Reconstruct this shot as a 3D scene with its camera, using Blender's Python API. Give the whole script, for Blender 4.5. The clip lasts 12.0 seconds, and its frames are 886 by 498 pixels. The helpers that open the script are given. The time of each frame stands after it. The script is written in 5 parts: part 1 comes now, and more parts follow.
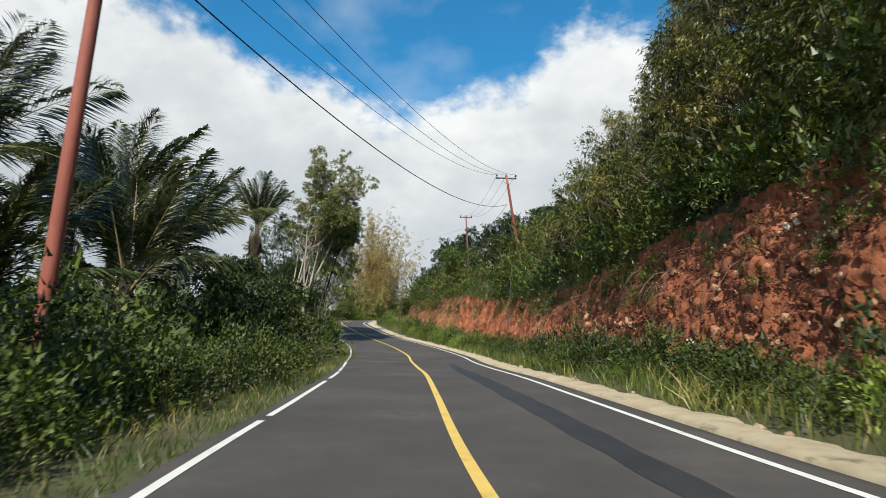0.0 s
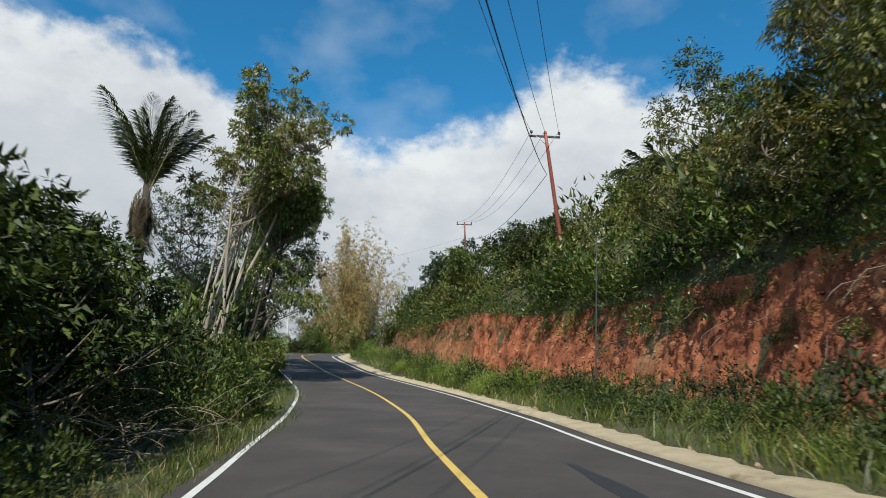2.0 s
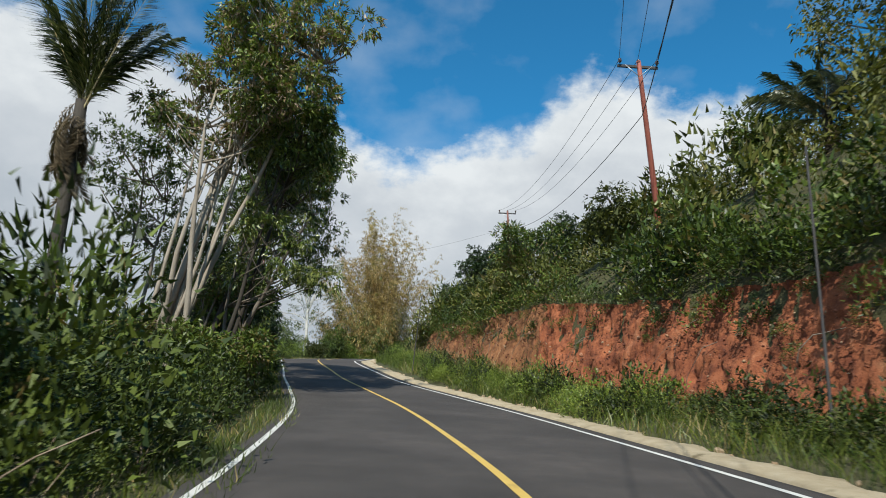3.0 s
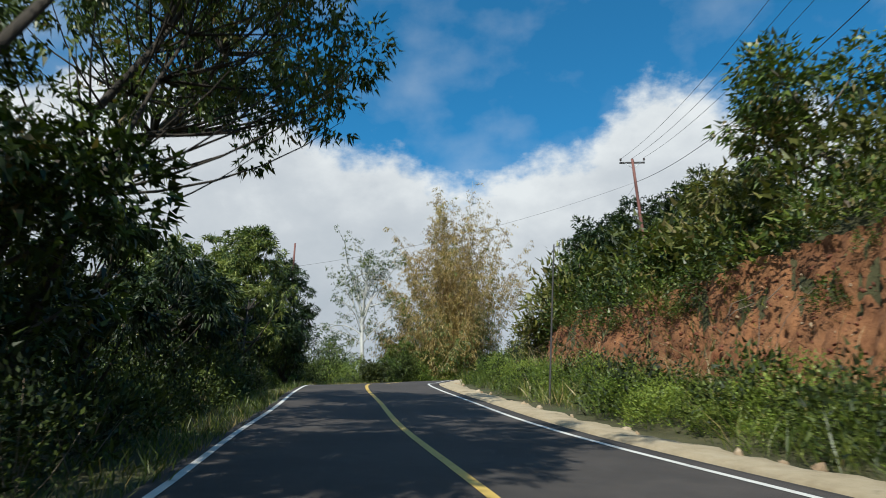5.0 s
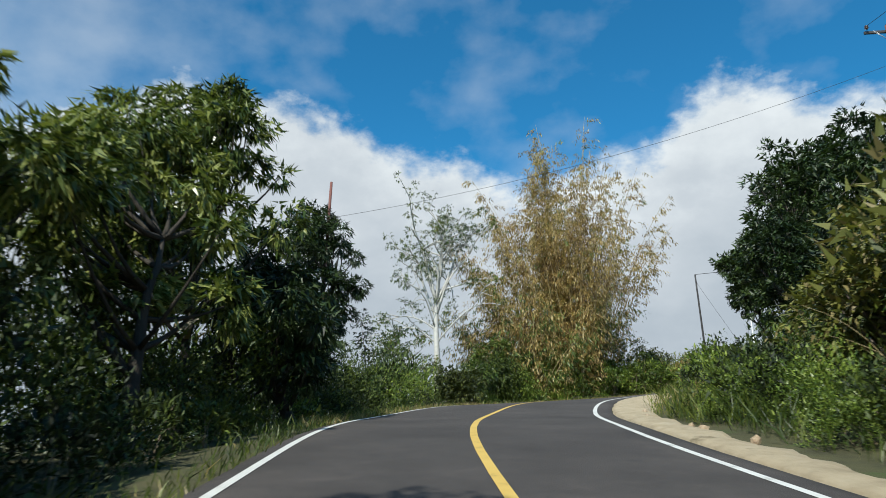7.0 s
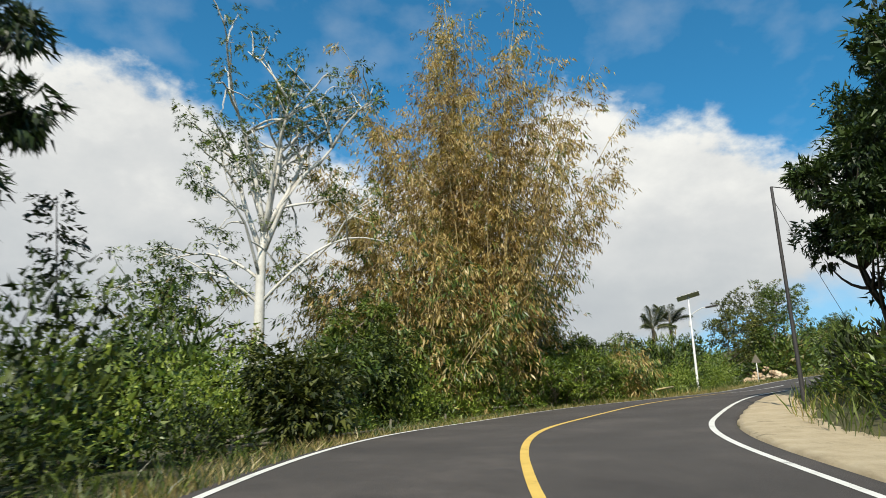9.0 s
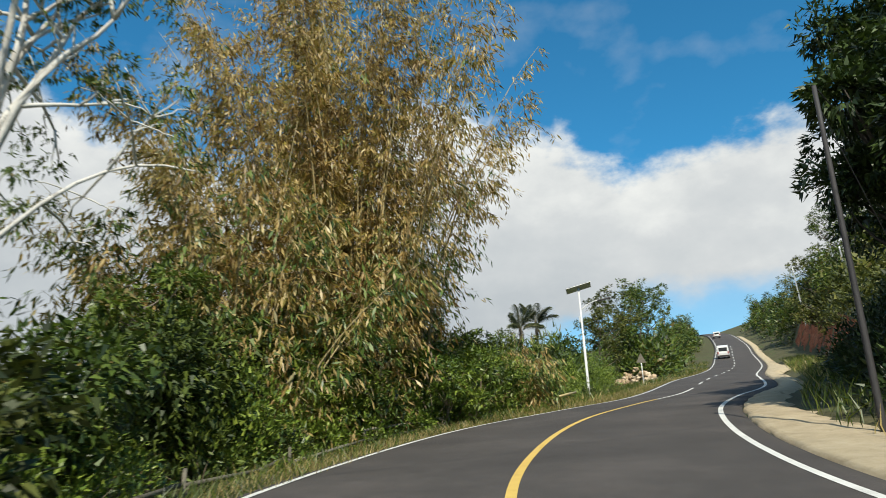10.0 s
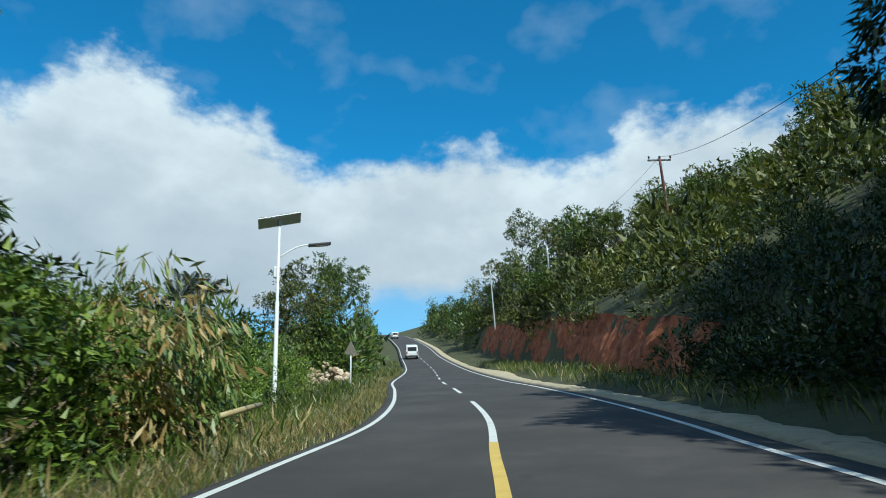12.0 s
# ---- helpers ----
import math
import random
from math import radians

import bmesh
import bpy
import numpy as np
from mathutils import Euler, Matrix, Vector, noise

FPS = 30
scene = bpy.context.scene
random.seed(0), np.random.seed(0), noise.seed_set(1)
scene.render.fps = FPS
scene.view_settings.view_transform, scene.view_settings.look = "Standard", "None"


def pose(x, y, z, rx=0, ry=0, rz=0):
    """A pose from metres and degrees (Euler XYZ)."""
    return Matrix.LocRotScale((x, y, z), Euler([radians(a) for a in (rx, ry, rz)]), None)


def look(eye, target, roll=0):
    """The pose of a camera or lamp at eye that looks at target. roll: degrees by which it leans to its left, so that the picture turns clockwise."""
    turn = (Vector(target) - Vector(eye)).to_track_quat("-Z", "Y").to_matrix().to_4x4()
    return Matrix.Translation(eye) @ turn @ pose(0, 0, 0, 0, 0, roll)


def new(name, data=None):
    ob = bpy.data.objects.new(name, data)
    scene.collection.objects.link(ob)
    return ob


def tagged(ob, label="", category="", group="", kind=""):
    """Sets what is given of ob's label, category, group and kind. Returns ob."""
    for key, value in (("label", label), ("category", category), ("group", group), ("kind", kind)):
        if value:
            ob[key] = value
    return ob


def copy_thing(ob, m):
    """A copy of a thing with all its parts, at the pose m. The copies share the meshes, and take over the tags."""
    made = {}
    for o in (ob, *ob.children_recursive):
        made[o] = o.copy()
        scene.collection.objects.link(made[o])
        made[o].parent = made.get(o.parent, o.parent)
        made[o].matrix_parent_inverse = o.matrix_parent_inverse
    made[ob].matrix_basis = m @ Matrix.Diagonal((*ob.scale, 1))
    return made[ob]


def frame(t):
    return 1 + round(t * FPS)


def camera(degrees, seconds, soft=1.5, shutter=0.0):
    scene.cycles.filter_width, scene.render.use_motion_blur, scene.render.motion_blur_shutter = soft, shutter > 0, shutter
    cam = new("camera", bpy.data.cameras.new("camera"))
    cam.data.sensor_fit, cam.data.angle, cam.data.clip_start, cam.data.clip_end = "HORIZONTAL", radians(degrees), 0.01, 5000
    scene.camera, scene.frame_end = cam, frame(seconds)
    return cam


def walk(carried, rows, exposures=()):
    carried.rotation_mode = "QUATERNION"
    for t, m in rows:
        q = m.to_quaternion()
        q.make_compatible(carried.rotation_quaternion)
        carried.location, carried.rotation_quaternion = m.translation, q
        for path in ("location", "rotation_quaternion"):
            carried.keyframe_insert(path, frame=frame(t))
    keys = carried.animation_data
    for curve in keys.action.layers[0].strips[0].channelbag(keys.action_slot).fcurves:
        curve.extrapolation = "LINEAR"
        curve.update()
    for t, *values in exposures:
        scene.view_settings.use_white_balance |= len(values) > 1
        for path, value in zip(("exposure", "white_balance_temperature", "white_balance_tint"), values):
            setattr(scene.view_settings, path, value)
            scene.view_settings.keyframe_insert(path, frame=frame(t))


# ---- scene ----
# ---------------------------------------------------------------- camera
cam = camera(66.0, 12.0, soft=0.75, shutter=0.18)
walk(cam, [
    (0.0, pose(0.273, -0.078, 1.189, 101.57, -0.13, 0.02)),
    (0.5, pose(-0.228, 5.559, 1.604, 103.53, 0.97, -0.78)),
    (1.0, pose(-0.709, 11.201, 2.028, 104.38, 1.44, -1.50)),
    (1.5, pose(-1.118, 16.795, 2.470, 104.42, 0.65, -1.51)),
    (2.0, pose(-1.592, 22.378, 2.893, 104.64, -0.00, -1.84)),
    (2.5, pose(-2.180, 27.997, 3.276, 104.96, -1.25, -0.87)),
    (3.0, pose(-2.649, 33.571, 3.660, 105.48, -1.05, 0.24)),
    (5.0, pose(-5.748, 56.116, 5.905, 107.33, 0.78, 6.45)),
    (5.5, pose(-7.014, 61.181, 6.587, 107.33, 1.10, 9.41)),
    (6.0, pose(-8.306, 66.057, 7.297, 107.34, 1.40, 10.85)),
    (6.5, pose(-9.580, 70.844, 8.018, 108.13, -0.12, 12.29)),
    (8.5, pose(-14.193, 91.498, 11.088, 106.23, 0.94, 4.50)),
    (9.0, pose(-14.740, 95.834, 11.525, 106.91, 0.31, -1.53)),
    (9.5, pose(-14.725, 100.091, 12.047, 107.06, 1.73, -6.57)),
    (10.0, pose(-14.366, 104.447, 12.588, 106.93, 2.44, -13.47)),
    (10.5, pose(-13.511, 108.870, 13.064, 107.06, 2.20, -21.62)),
    (11.0, pose(-12.165, 113.159, 13.452, 107.69, 2.95, -28.88)),
    (11.5, pose(-9.993, 117.179, 13.920, 107.90, 2.21, -36.35)),
    (12.0, pose(-7.298, 121.081, 14.389, 105.47, 1.93, -40.86)),
], exposures=[(0.0, 0.15, 6400, 7), (0.4, -0.16, 6350, 6), (1.2, -0.17, 6400, 7), (2.0, -0.04, 6250, 7), (5.0, -0.08, 6150, 6), (7.0, -0.03, 6050, 5), (9.0, 0.11, 6700, 7), (10.0, 0.06, 6550, 6), (10.6, 0.12, 6450, 5), (11.0, -0.04, 5700, 0), (12.0, -0.08, 5550, -3)])

# ---------------------------------------------------------------- light
SUN_BEARING, SUN_ELEVATION = 171.0, 43.0          # degrees, counter-clockwise from +y; above the horizon
sun_way = Vector((-math.sin(radians(SUN_BEARING)) * math.cos(radians(SUN_ELEVATION)),
                  math.cos(radians(SUN_BEARING)) * math.cos(radians(SUN_ELEVATION)), math.sin(radians(SUN_ELEVATION))))
sun = new("sun", bpy.data.lights.new("sun", "SUN"))
sun.data.energy, sun.data.angle, sun.data.color = 5.4, radians(0.53), (1.0, 0.93, 0.80)
sun.matrix_basis = look(sun_way * 100, (0, 0, 0))


def nodes_of(tree):
    tree.nodes.clear()
    def add(kind, **values):
        n = tree.nodes.new(kind)
        for key, value in values.items():
            n.inputs[key.replace("_", " ")].default_value = value
        return n
    return add, tree.links.new


def ramp(node, stops, mode="LINEAR"):
    r = node.color_ramp
    r.interpolation = mode
    while len(r.elements) < len(stops):
        r.elements.new(0.5)
    for e, (p, c) in zip(r.elements, stops):
        e.position = p
        e.color = (*c, 1) if len(c) == 3 else c


def math_node(add, link, op, a, b=None, c=None):
    n = add("ShaderNodeMath")
    n.operation = op
    for i, v in enumerate((a, b, c)):
        if v is None:
            continue
        if isinstance(v, (int, float)):
            n.inputs[i].default_value = v
        else:
            link(v, n.inputs[i])
    return n.outputs[0]


def build_world():
    world = bpy.data.worlds.new("sky")
    scene.world = world
    world.use_nodes = True
    add, link = nodes_of(world.node_tree)
    sky = add("ShaderNodeTexSky")
    sky.sky_type, sky.sun_disc = "NISHITA", False
    sky.sun_elevation, sky.sun_rotation = radians(SUN_ELEVATION), radians(-SUN_BEARING)
    sky.altitude, sky.air_density, sky.dust_density, sky.ozone_density = 700, 1.0, 0.4, 3.0
    tc = add("ShaderNodeTexCoord")
    sep = add("ShaderNodeSeparateXYZ")
    link(tc.outputs["Generated"], sep.inputs[0])
    m = lambda op, a, b=None, c=None: math_node(add, link, op, a, b, c)
    bearing = m("ARCTAN2", m("MULTIPLY", sep.outputs[0], -1.0), sep.outputs[1])
    height = m("ARCSINE", sep.outputs[2])
    # the top of the cloud bank along the horizon, in quarters of a right angle
    along = m("MULTIPLY_ADD", bearing, 1 / radians(160), 0.5)
    top = add("ShaderNodeValToRGB")
    tops = [(-80, 20), (-71, 23.6), (-66, 24.4), (-59, 25.8), (-56, 22.6), (-52, 22.2), (-46, 24.5), (-38, 23.8), (-34.5, 23.4), (-31, 22.4), (-28.5, 24.2), (-25, 26.1),
            (-20.5, 26.6), (-17, 28.4), (-13.3, 30.0), (-10, 28.5), (-7.5, 26.2), (-2.7, 25.4), (1.5, 23.6), (5.7, 22.9), (10.5, 26.2), (17, 26.4), (20.5, 28.6), (26.5, 29.8),
            (31, 29.3), (36.7, 30.3), (42, 26.8), (80, 14)]
    ramp(top, [((b + 80) / 160, (e / 45,) * 3) for b, e in tops])
    link(along, top.inputs[0])
    scale = add("ShaderNodeMapping")
    scale.inputs["Scale"].default_value = (1, 1, 1.5)
    link(tc.outputs["Generated"], scale.inputs[0])
    def cloud_noise(size, detail, rough):
        n = add("ShaderNodeTexNoise", Scale=size, Detail=detail, Roughness=rough)
        link(scale.outputs[0], n.inputs["Vector"])
        return n.outputs["Fac"]
    big, mid, fine = cloud_noise(5.0, 3, 0.5), cloud_noise(13.0, 5, 0.55), cloud_noise(30.0, 6, 0.6)
    edge = m("ADD", m("MULTIPLY_ADD", mid, 0.13, -0.065), m("MULTIPLY_ADD", fine, 0.08, -0.04))
    rise = m("SUBTRACT", m("ADD", top.outputs["Color"], edge), m("MULTIPLY", height, 1 / radians(45)))
    cover = add("ShaderNodeMapRange")
    cover.interpolation_type = "SMOOTHSTEP"
    cover.inputs["From Min"].default_value, cover.inputs["From Max"].default_value = -0.015, 0.055
    link(rise, cover.inputs["Value"])
    # clear air under the base of the bank, to the right of the valley
    base = add("ShaderNodeMapRange")
    base.interpolation_type = "SMOOTHSTEP"
    base.inputs["From Min"].default_value, base.inputs["From Max"].default_value = radians(10.0), radians(13.5)
    base.inputs["To Min"].default_value = 0.38
    link(m("ADD", m("ADD", height, m("MULTIPLY_ADD", mid, 0.10, -0.05)), m("MAXIMUM", m("MULTIPLY_ADD", bearing, 0.3, 0.16), 0.0)), base.inputs["Value"])
    bank_cover = m("MULTIPLY", cover.outputs[0], base.outputs[0])
    # thin veils above the bank
    veil = add("ShaderNodeMapRange")
    veil.inputs["From Min"].default_value, veil.inputs["From Max"].default_value = 0.55, 0.85
    veil.inputs["To Max"].default_value = 0.34
    link(m("ADD", m("MULTIPLY_ADD", big, 0.75, m("MULTIPLY", mid, 0.3)), m("MAXIMUM", m("MULTIPLY_ADD", bearing, 0.45, -0.10), 0.0)), veil.inputs["Value"])
    amount = m("MAXIMUM", bank_cover, veil.outputs[0])
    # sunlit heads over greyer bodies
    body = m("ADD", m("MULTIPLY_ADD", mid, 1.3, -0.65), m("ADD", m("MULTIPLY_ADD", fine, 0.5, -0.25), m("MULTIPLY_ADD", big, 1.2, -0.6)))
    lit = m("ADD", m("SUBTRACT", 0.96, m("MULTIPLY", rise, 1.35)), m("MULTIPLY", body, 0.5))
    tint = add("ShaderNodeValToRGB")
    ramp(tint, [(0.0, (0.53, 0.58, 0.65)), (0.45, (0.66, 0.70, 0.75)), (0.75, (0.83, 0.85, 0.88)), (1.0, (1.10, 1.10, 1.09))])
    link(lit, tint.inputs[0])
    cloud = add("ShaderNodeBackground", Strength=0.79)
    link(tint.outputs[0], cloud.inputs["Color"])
    deep = add("ShaderNodeMix")
    deep.data_type, deep.blend_type = "RGBA", "MULTIPLY"
    deep.inputs[0].default_value = 1.0
    deep.inputs[7].default_value = (0.30, 1.0, 1.16, 1)
    link(sky.outputs[0], deep.inputs[6])
    blue = add("ShaderNodeBackground", Strength=0.136)
    link(deep.outputs[2], blue.inputs["Color"])
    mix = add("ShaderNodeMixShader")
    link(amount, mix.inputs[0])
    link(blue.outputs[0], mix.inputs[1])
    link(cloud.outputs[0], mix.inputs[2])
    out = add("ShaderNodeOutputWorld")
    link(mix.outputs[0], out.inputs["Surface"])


build_world()

# ---------------------------------------------------------------- materials
def material(name, colours, scale=3.0, detail=6, rough=(0.7, 0.9), bump=0.3, bump_scale=None, metal=0.0, stretch=(1, 1, 1), per_piece=0.0, spots=None, distort=0.0):
    """A surface with colour at two scales: colours are ramp stops, spots = (scale, threshold, colour)."""
    mat = bpy.data.materials.new(name)
    mat.use_nodes = True
    add, link = nodes_of(mat.node_tree)
    tc = add("ShaderNodeTexCoord")
    mp = add("ShaderNodeMapping", Scale=stretch)
    link(tc.outputs["Object"], mp.inputs[0])
    n1 = add("ShaderNodeTexNoise", Scale=scale, Detail=detail, Roughness=0.6, Distortion=distort)
    n2 = add("ShaderNodeTexNoise", Scale=scale * 9, Detail=4, Roughness=0.7)
    for n in (n1, n2):
        link(mp.outputs[0], n.inputs["Vector"])
    m = lambda op, a, b=None, c=None: math_node(add, link, op, a, b, c)
    value = m("ADD", m("MULTIPLY", n1.outputs["Fac"], 0.7), m("MULTIPLY", n2.outputs["Fac"], 0.3))
    if per_piece:
        info = add("ShaderNodeObjectInfo")
        value = m("ADD", value, m("MULTIPLY_ADD", info.outputs["Random"], per_piece, -per_piece / 2))
    cr = add("ShaderNodeValToRGB")
    ramp(cr, colours)
    link(value, cr.inputs[0])
    colour = cr.outputs[0]
    if spots:
        n3 = add("ShaderNodeTexNoise", Scale=spots[0], Detail=5, Roughness=0.65)
        link(mp.outputs[0], n3.inputs["Vector"])
        mr = add("ShaderNodeMapRange")
        mr.inputs["From Min"].default_value, mr.inputs["From Max"].default_value = spots[1], spots[1] + 0.09
        link(n3.outputs["Fac"], mr.inputs["Value"])
        mix = add("ShaderNodeMix")
        mix.data_type = "RGBA"
        link(mr.outputs[0], mix.inputs[0])
        link(colour, mix.inputs[6])
        mix.inputs[7].default_value = (*spots[2], 1)
        colour = mix.outputs[2]
    bs = add("ShaderNodeBsdfPrincipled", Metallic=metal)
    link(colour, bs.inputs["Base Color"])
    rr = add("ShaderNodeMapRange")
    rr.inputs["To Min"].default_value, rr.inputs["To Max"].default_value = rough
    link(n2.outputs["Fac"], rr.inputs["Value"])
    link(rr.outputs[0], bs.inputs["Roughness"])
    if bump:
        bp = add("ShaderNodeBump", Strength=bump, Distance=0.05)
        nb = n2
        if bump_scale:
            nb = add("ShaderNodeTexNoise", Scale=bump_scale, Detail=5, Roughness=0.7)
            link(mp.outputs[0], nb.inputs["Vector"])
        link(nb.outputs["Fac"], bp.inputs["Height"])
        link(bp.outputs[0], bs.inputs["Normal"])
    out = add("ShaderNodeOutputMaterial")
    link(bs.outputs[0], out.inputs["Surface"])
    return mat


def leaf_material(name, dark, mid, light, rough=0.44, through_light=0.17, patch=0.35, dry=None, dry_share=0.0):
    """Leaves: every leaf has its own shade, patches of the plant differ, light shines through."""
    mat = bpy.data.materials.new(name)
    mat.use_nodes = True
    add, link = nodes_of(mat.node_tree)
    m = lambda op, a, b=None, c=None: math_node(add, link, op, a, b, c)
    geo, info, tc = add("ShaderNodeNewGeometry"), add("ShaderNodeObjectInfo"), add("ShaderNodeTexCoord")
    n = add("ShaderNodeTexNoise", Scale=patch, Detail=3)
    link(geo.outputs["Position"], n.inputs["Vector"])
    isl = geo.outputs["Random Per Island"]
    value = m("ADD", m("MULTIPLY", isl, 0.75), m("ADD", m("MULTIPLY_ADD", n.outputs["Fac"], 1.4, -0.54), m("MULTIPLY_ADD", info.outputs["Random"], 0.24, -0.12)))
    cr = add("ShaderNodeValToRGB")
    ramp(cr, [(0.05, dark), (0.45, mid), (0.95, light)])
    link(value, cr.inputs[0])
    colour = cr.outputs[0]
    if dry:
        pick = m("GREATER_THAN", m("ADD", m("MULTIPLY", m("FRACT", m("MULTIPLY", isl, 37.7)), 0.6), m("MULTIPLY", n.outputs["Fac"], 0.8)), 1.1 - dry_share)
        mix = add("ShaderNodeMix")
        mix.data_type = "RGBA"
        link(pick, mix.inputs[0])
        link(colour, mix.inputs[6])
        mix.inputs[7].default_value = (*dry, 1)
        colour = mix.outputs[2]
    bs = add("ShaderNodeBsdfPrincipled", Roughness=rough)
    bs.inputs["Specular IOR Level"].default_value = 0.5
    link(colour, bs.inputs["Base Color"])
    tr = add("ShaderNodeBsdfTranslucent")
    warm = add("ShaderNodeMix")
    warm.data_type, warm.blend_type = "RGBA", "MULTIPLY"
    warm.inputs[0].default_value = 1.0
    link(colour, warm.inputs[6])
    warm.inputs[7].default_value = (1.25, 1.35, 0.6, 1)
    link(warm.outputs[2], tr.inputs["Color"])
    mx = add("ShaderNodeMixShader")
    mx.inputs[0].default_value = through_light
    link(bs.outputs[0], mx.inputs[1])
    link(tr.outputs[0], mx.inputs[2])
    out = add("ShaderNodeOutputMaterial")
    link(mx.outputs[0], out.inputs["Surface"])
    return mat


M_ASPHALT = material("asphalt", [(0.30, (0.041, 0.035, 0.032)), (0.52, (0.065, 0.056, 0.051)), (0.72, (0.102, 0.086, 0.078))], scale=0.45, rough=(0.75, 0.95), bump=0.5, bump_scale=70, spots=(0.9, 0.64, (0.048, 0.043, 0.041)))
M_DARK_STREAK = material("dark_road_streak", [(0.3, (0.014, 0.014, 0.015)), (0.7, (0.034, 0.033, 0.034))], scale=1.2, rough=(0.55, 0.8), bump=0.2, bump_scale=90)
M_WHITE_LINE = material("worn_white_road_paint", [(0.28, (0.22, 0.21, 0.19)), (0.42, (0.62, 0.61, 0.57)), (0.8, (0.78, 0.77, 0.73))], scale=3, rough=(0.5, 0.8), bump=0.2)
M_YELLOW_LINE = material("worn_yellow_road_paint", [(0.28, (0.25, 0.18, 0.06)), (0.42, (0.62, 0.41, 0.09)), (0.8, (0.74, 0.53, 0.14))], scale=3, rough=(0.5, 0.8), bump=0.2)
M_SHOULDER = material("pale_limestone_gravel", [(0.2, (0.30, 0.23, 0.14)), (0.5, (0.50, 0.405, 0.265)), (0.8, (0.64, 0.55, 0.39))], scale=2.2, rough=(0.85, 0.98), bump=0.8, bump_scale=40, spots=(1.1, 0.60, (0.23, 0.18, 0.10)))
M_EARTH = material("dark_earth_with_litter", [(0.25, (0.030, 0.026, 0.014)), (0.5, (0.070, 0.068, 0.026)), (0.8, (0.13, 0.11, 0.05))], scale=1.3, rough=(0.9, 1.0), bump=0.8, bump_scale=12, spots=(0.5, 0.56, (0.055, 0.085, 0.018)))
M_RED = material("red_laterite_soil", [(0.30, (0.085, 0.025, 0.014)), (0.43, (0.23, 0.068, 0.030)), (0.56, (0.39, 0.128, 0.054)), (0.72, (0.52, 0.24, 0.13))], scale=1.3, detail=8, rough=(0.9, 1.0), bump=1.0, bump_scale=24, distort=0.5, spots=(0.22, 0.60, (0.33, 0.16, 0.072)))
M_BROWN_EARTH = material("orange_brown_earth", [(0.30, (0.095, 0.040, 0.018)), (0.45, (0.22, 0.092, 0.038)), (0.60, (0.34, 0.155, 0.066)), (0.78, (0.44, 0.24, 0.12))], scale=0.9, detail=8, rough=(0.9, 1.0), bump=1.0, bump_scale=20, distort=0.6, stretch=(1, 1, 0.6), spots=(0.5, 0.62, (0.30, 0.085, 0.036)))
M_RED_STONE = material("red_brown_weathered_stone", [(0.2, (0.13, 0.04, 0.022)), (0.5, (0.33, 0.125, 0.065)), (0.8, (0.55, 0.33, 0.20))], scale=2.5, rough=(0.8, 1.0), bump=0.8, bump_scale=9, per_piece=0.55)
M_PALE_STONE = material("pale_buff_stone", [(0.2, (0.30, 0.20, 0.12)), (0.5, (0.50, 0.37, 0.24)), (0.8, (0.66, 0.54, 0.40))], scale=2.0, rough=(0.8, 1.0), bump=0.7, bump_scale=9, per_piece=0.4)
M_BARK_GREY = material("grey_brown_bark", [(0.2, (0.07, 0.055, 0.04)), (0.5, (0.17, 0.14, 0.11)), (0.85, (0.32, 0.28, 0.23))], scale=2.0, rough=(0.8, 1.0), bump=0.8, bump_scale=14, stretch=(1, 1, 0.25))
M_BARK_PALE = material("pale_grey_bark", [(0.2, (0.16, 0.13, 0.10)), (0.5, (0.34, 0.29, 0.23)), (0.85, (0.50, 0.45, 0.38))], scale=2.0, rough=(0.8, 1.0), bump=0.7, bump_scale=14, stretch=(1, 1, 0.25))
M_BARK_DARK = material("dark_bark", [(0.2, (0.022, 0.018, 0.014)), (0.5, (0.05, 0.042, 0.033)), (0.85, (0.10, 0.085, 0.07))], scale=2.0, rough=(0.8, 1.0), bump=0.8, bump_scale=14, stretch=(1, 1, 0.25))
M_BARK_WHITE = material("pale_smooth_bark", [(0.2, (0.24, 0.22, 0.19)), (0.45, (0.55, 0.53, 0.49)), (0.85, (0.74, 0.72, 0.68))], scale=1.6, rough=(0.7, 0.9), bump=0.4, bump_scale=14, spots=(2.5, 0.62, (0.16, 0.14, 0.11)))
M_CULM = material("dry_bamboo_culm", [(0.2, (0.20, 0.15, 0.06)), (0.5, (0.36, 0.28, 0.13)), (0.85, (0.50, 0.42, 0.24))], scale=1.5, rough=(0.4, 0.7), bump=0.2, stretch=(1, 1, 0.3), per_piece=0.4)
M_TWIG = material("dry_twigs", [(0.2, (0.12, 0.09, 0.06)), (0.5, (0.26, 0.20, 0.14)), (0.85, (0.42, 0.35, 0.26))], scale=3.0, rough=(0.8, 1.0), bump=0.3)
M_RED_POLE = material("red_oxide_painted_pole", [(0.2, (0.17, 0.055, 0.04)), (0.5, (0.34, 0.10, 0.07)), (0.85, (0.46, 0.19, 0.13))], scale=1.2, rough=(0.5, 0.8), bump=0.3, stretch=(1, 1, 0.3), spots=(1.3, 0.64, (0.12, 0.07, 0.05)))
M_BROWN_POLE = material("dark_red_brown_pole", [(0.2, (0.09, 0.04, 0.034)), (0.5, (0.18, 0.07, 0.055)), (0.85, (0.27, 0.12, 0.10))], scale=1.2, rough=(0.6, 0.85), bump=0.3, stretch=(1, 1, 0.3))
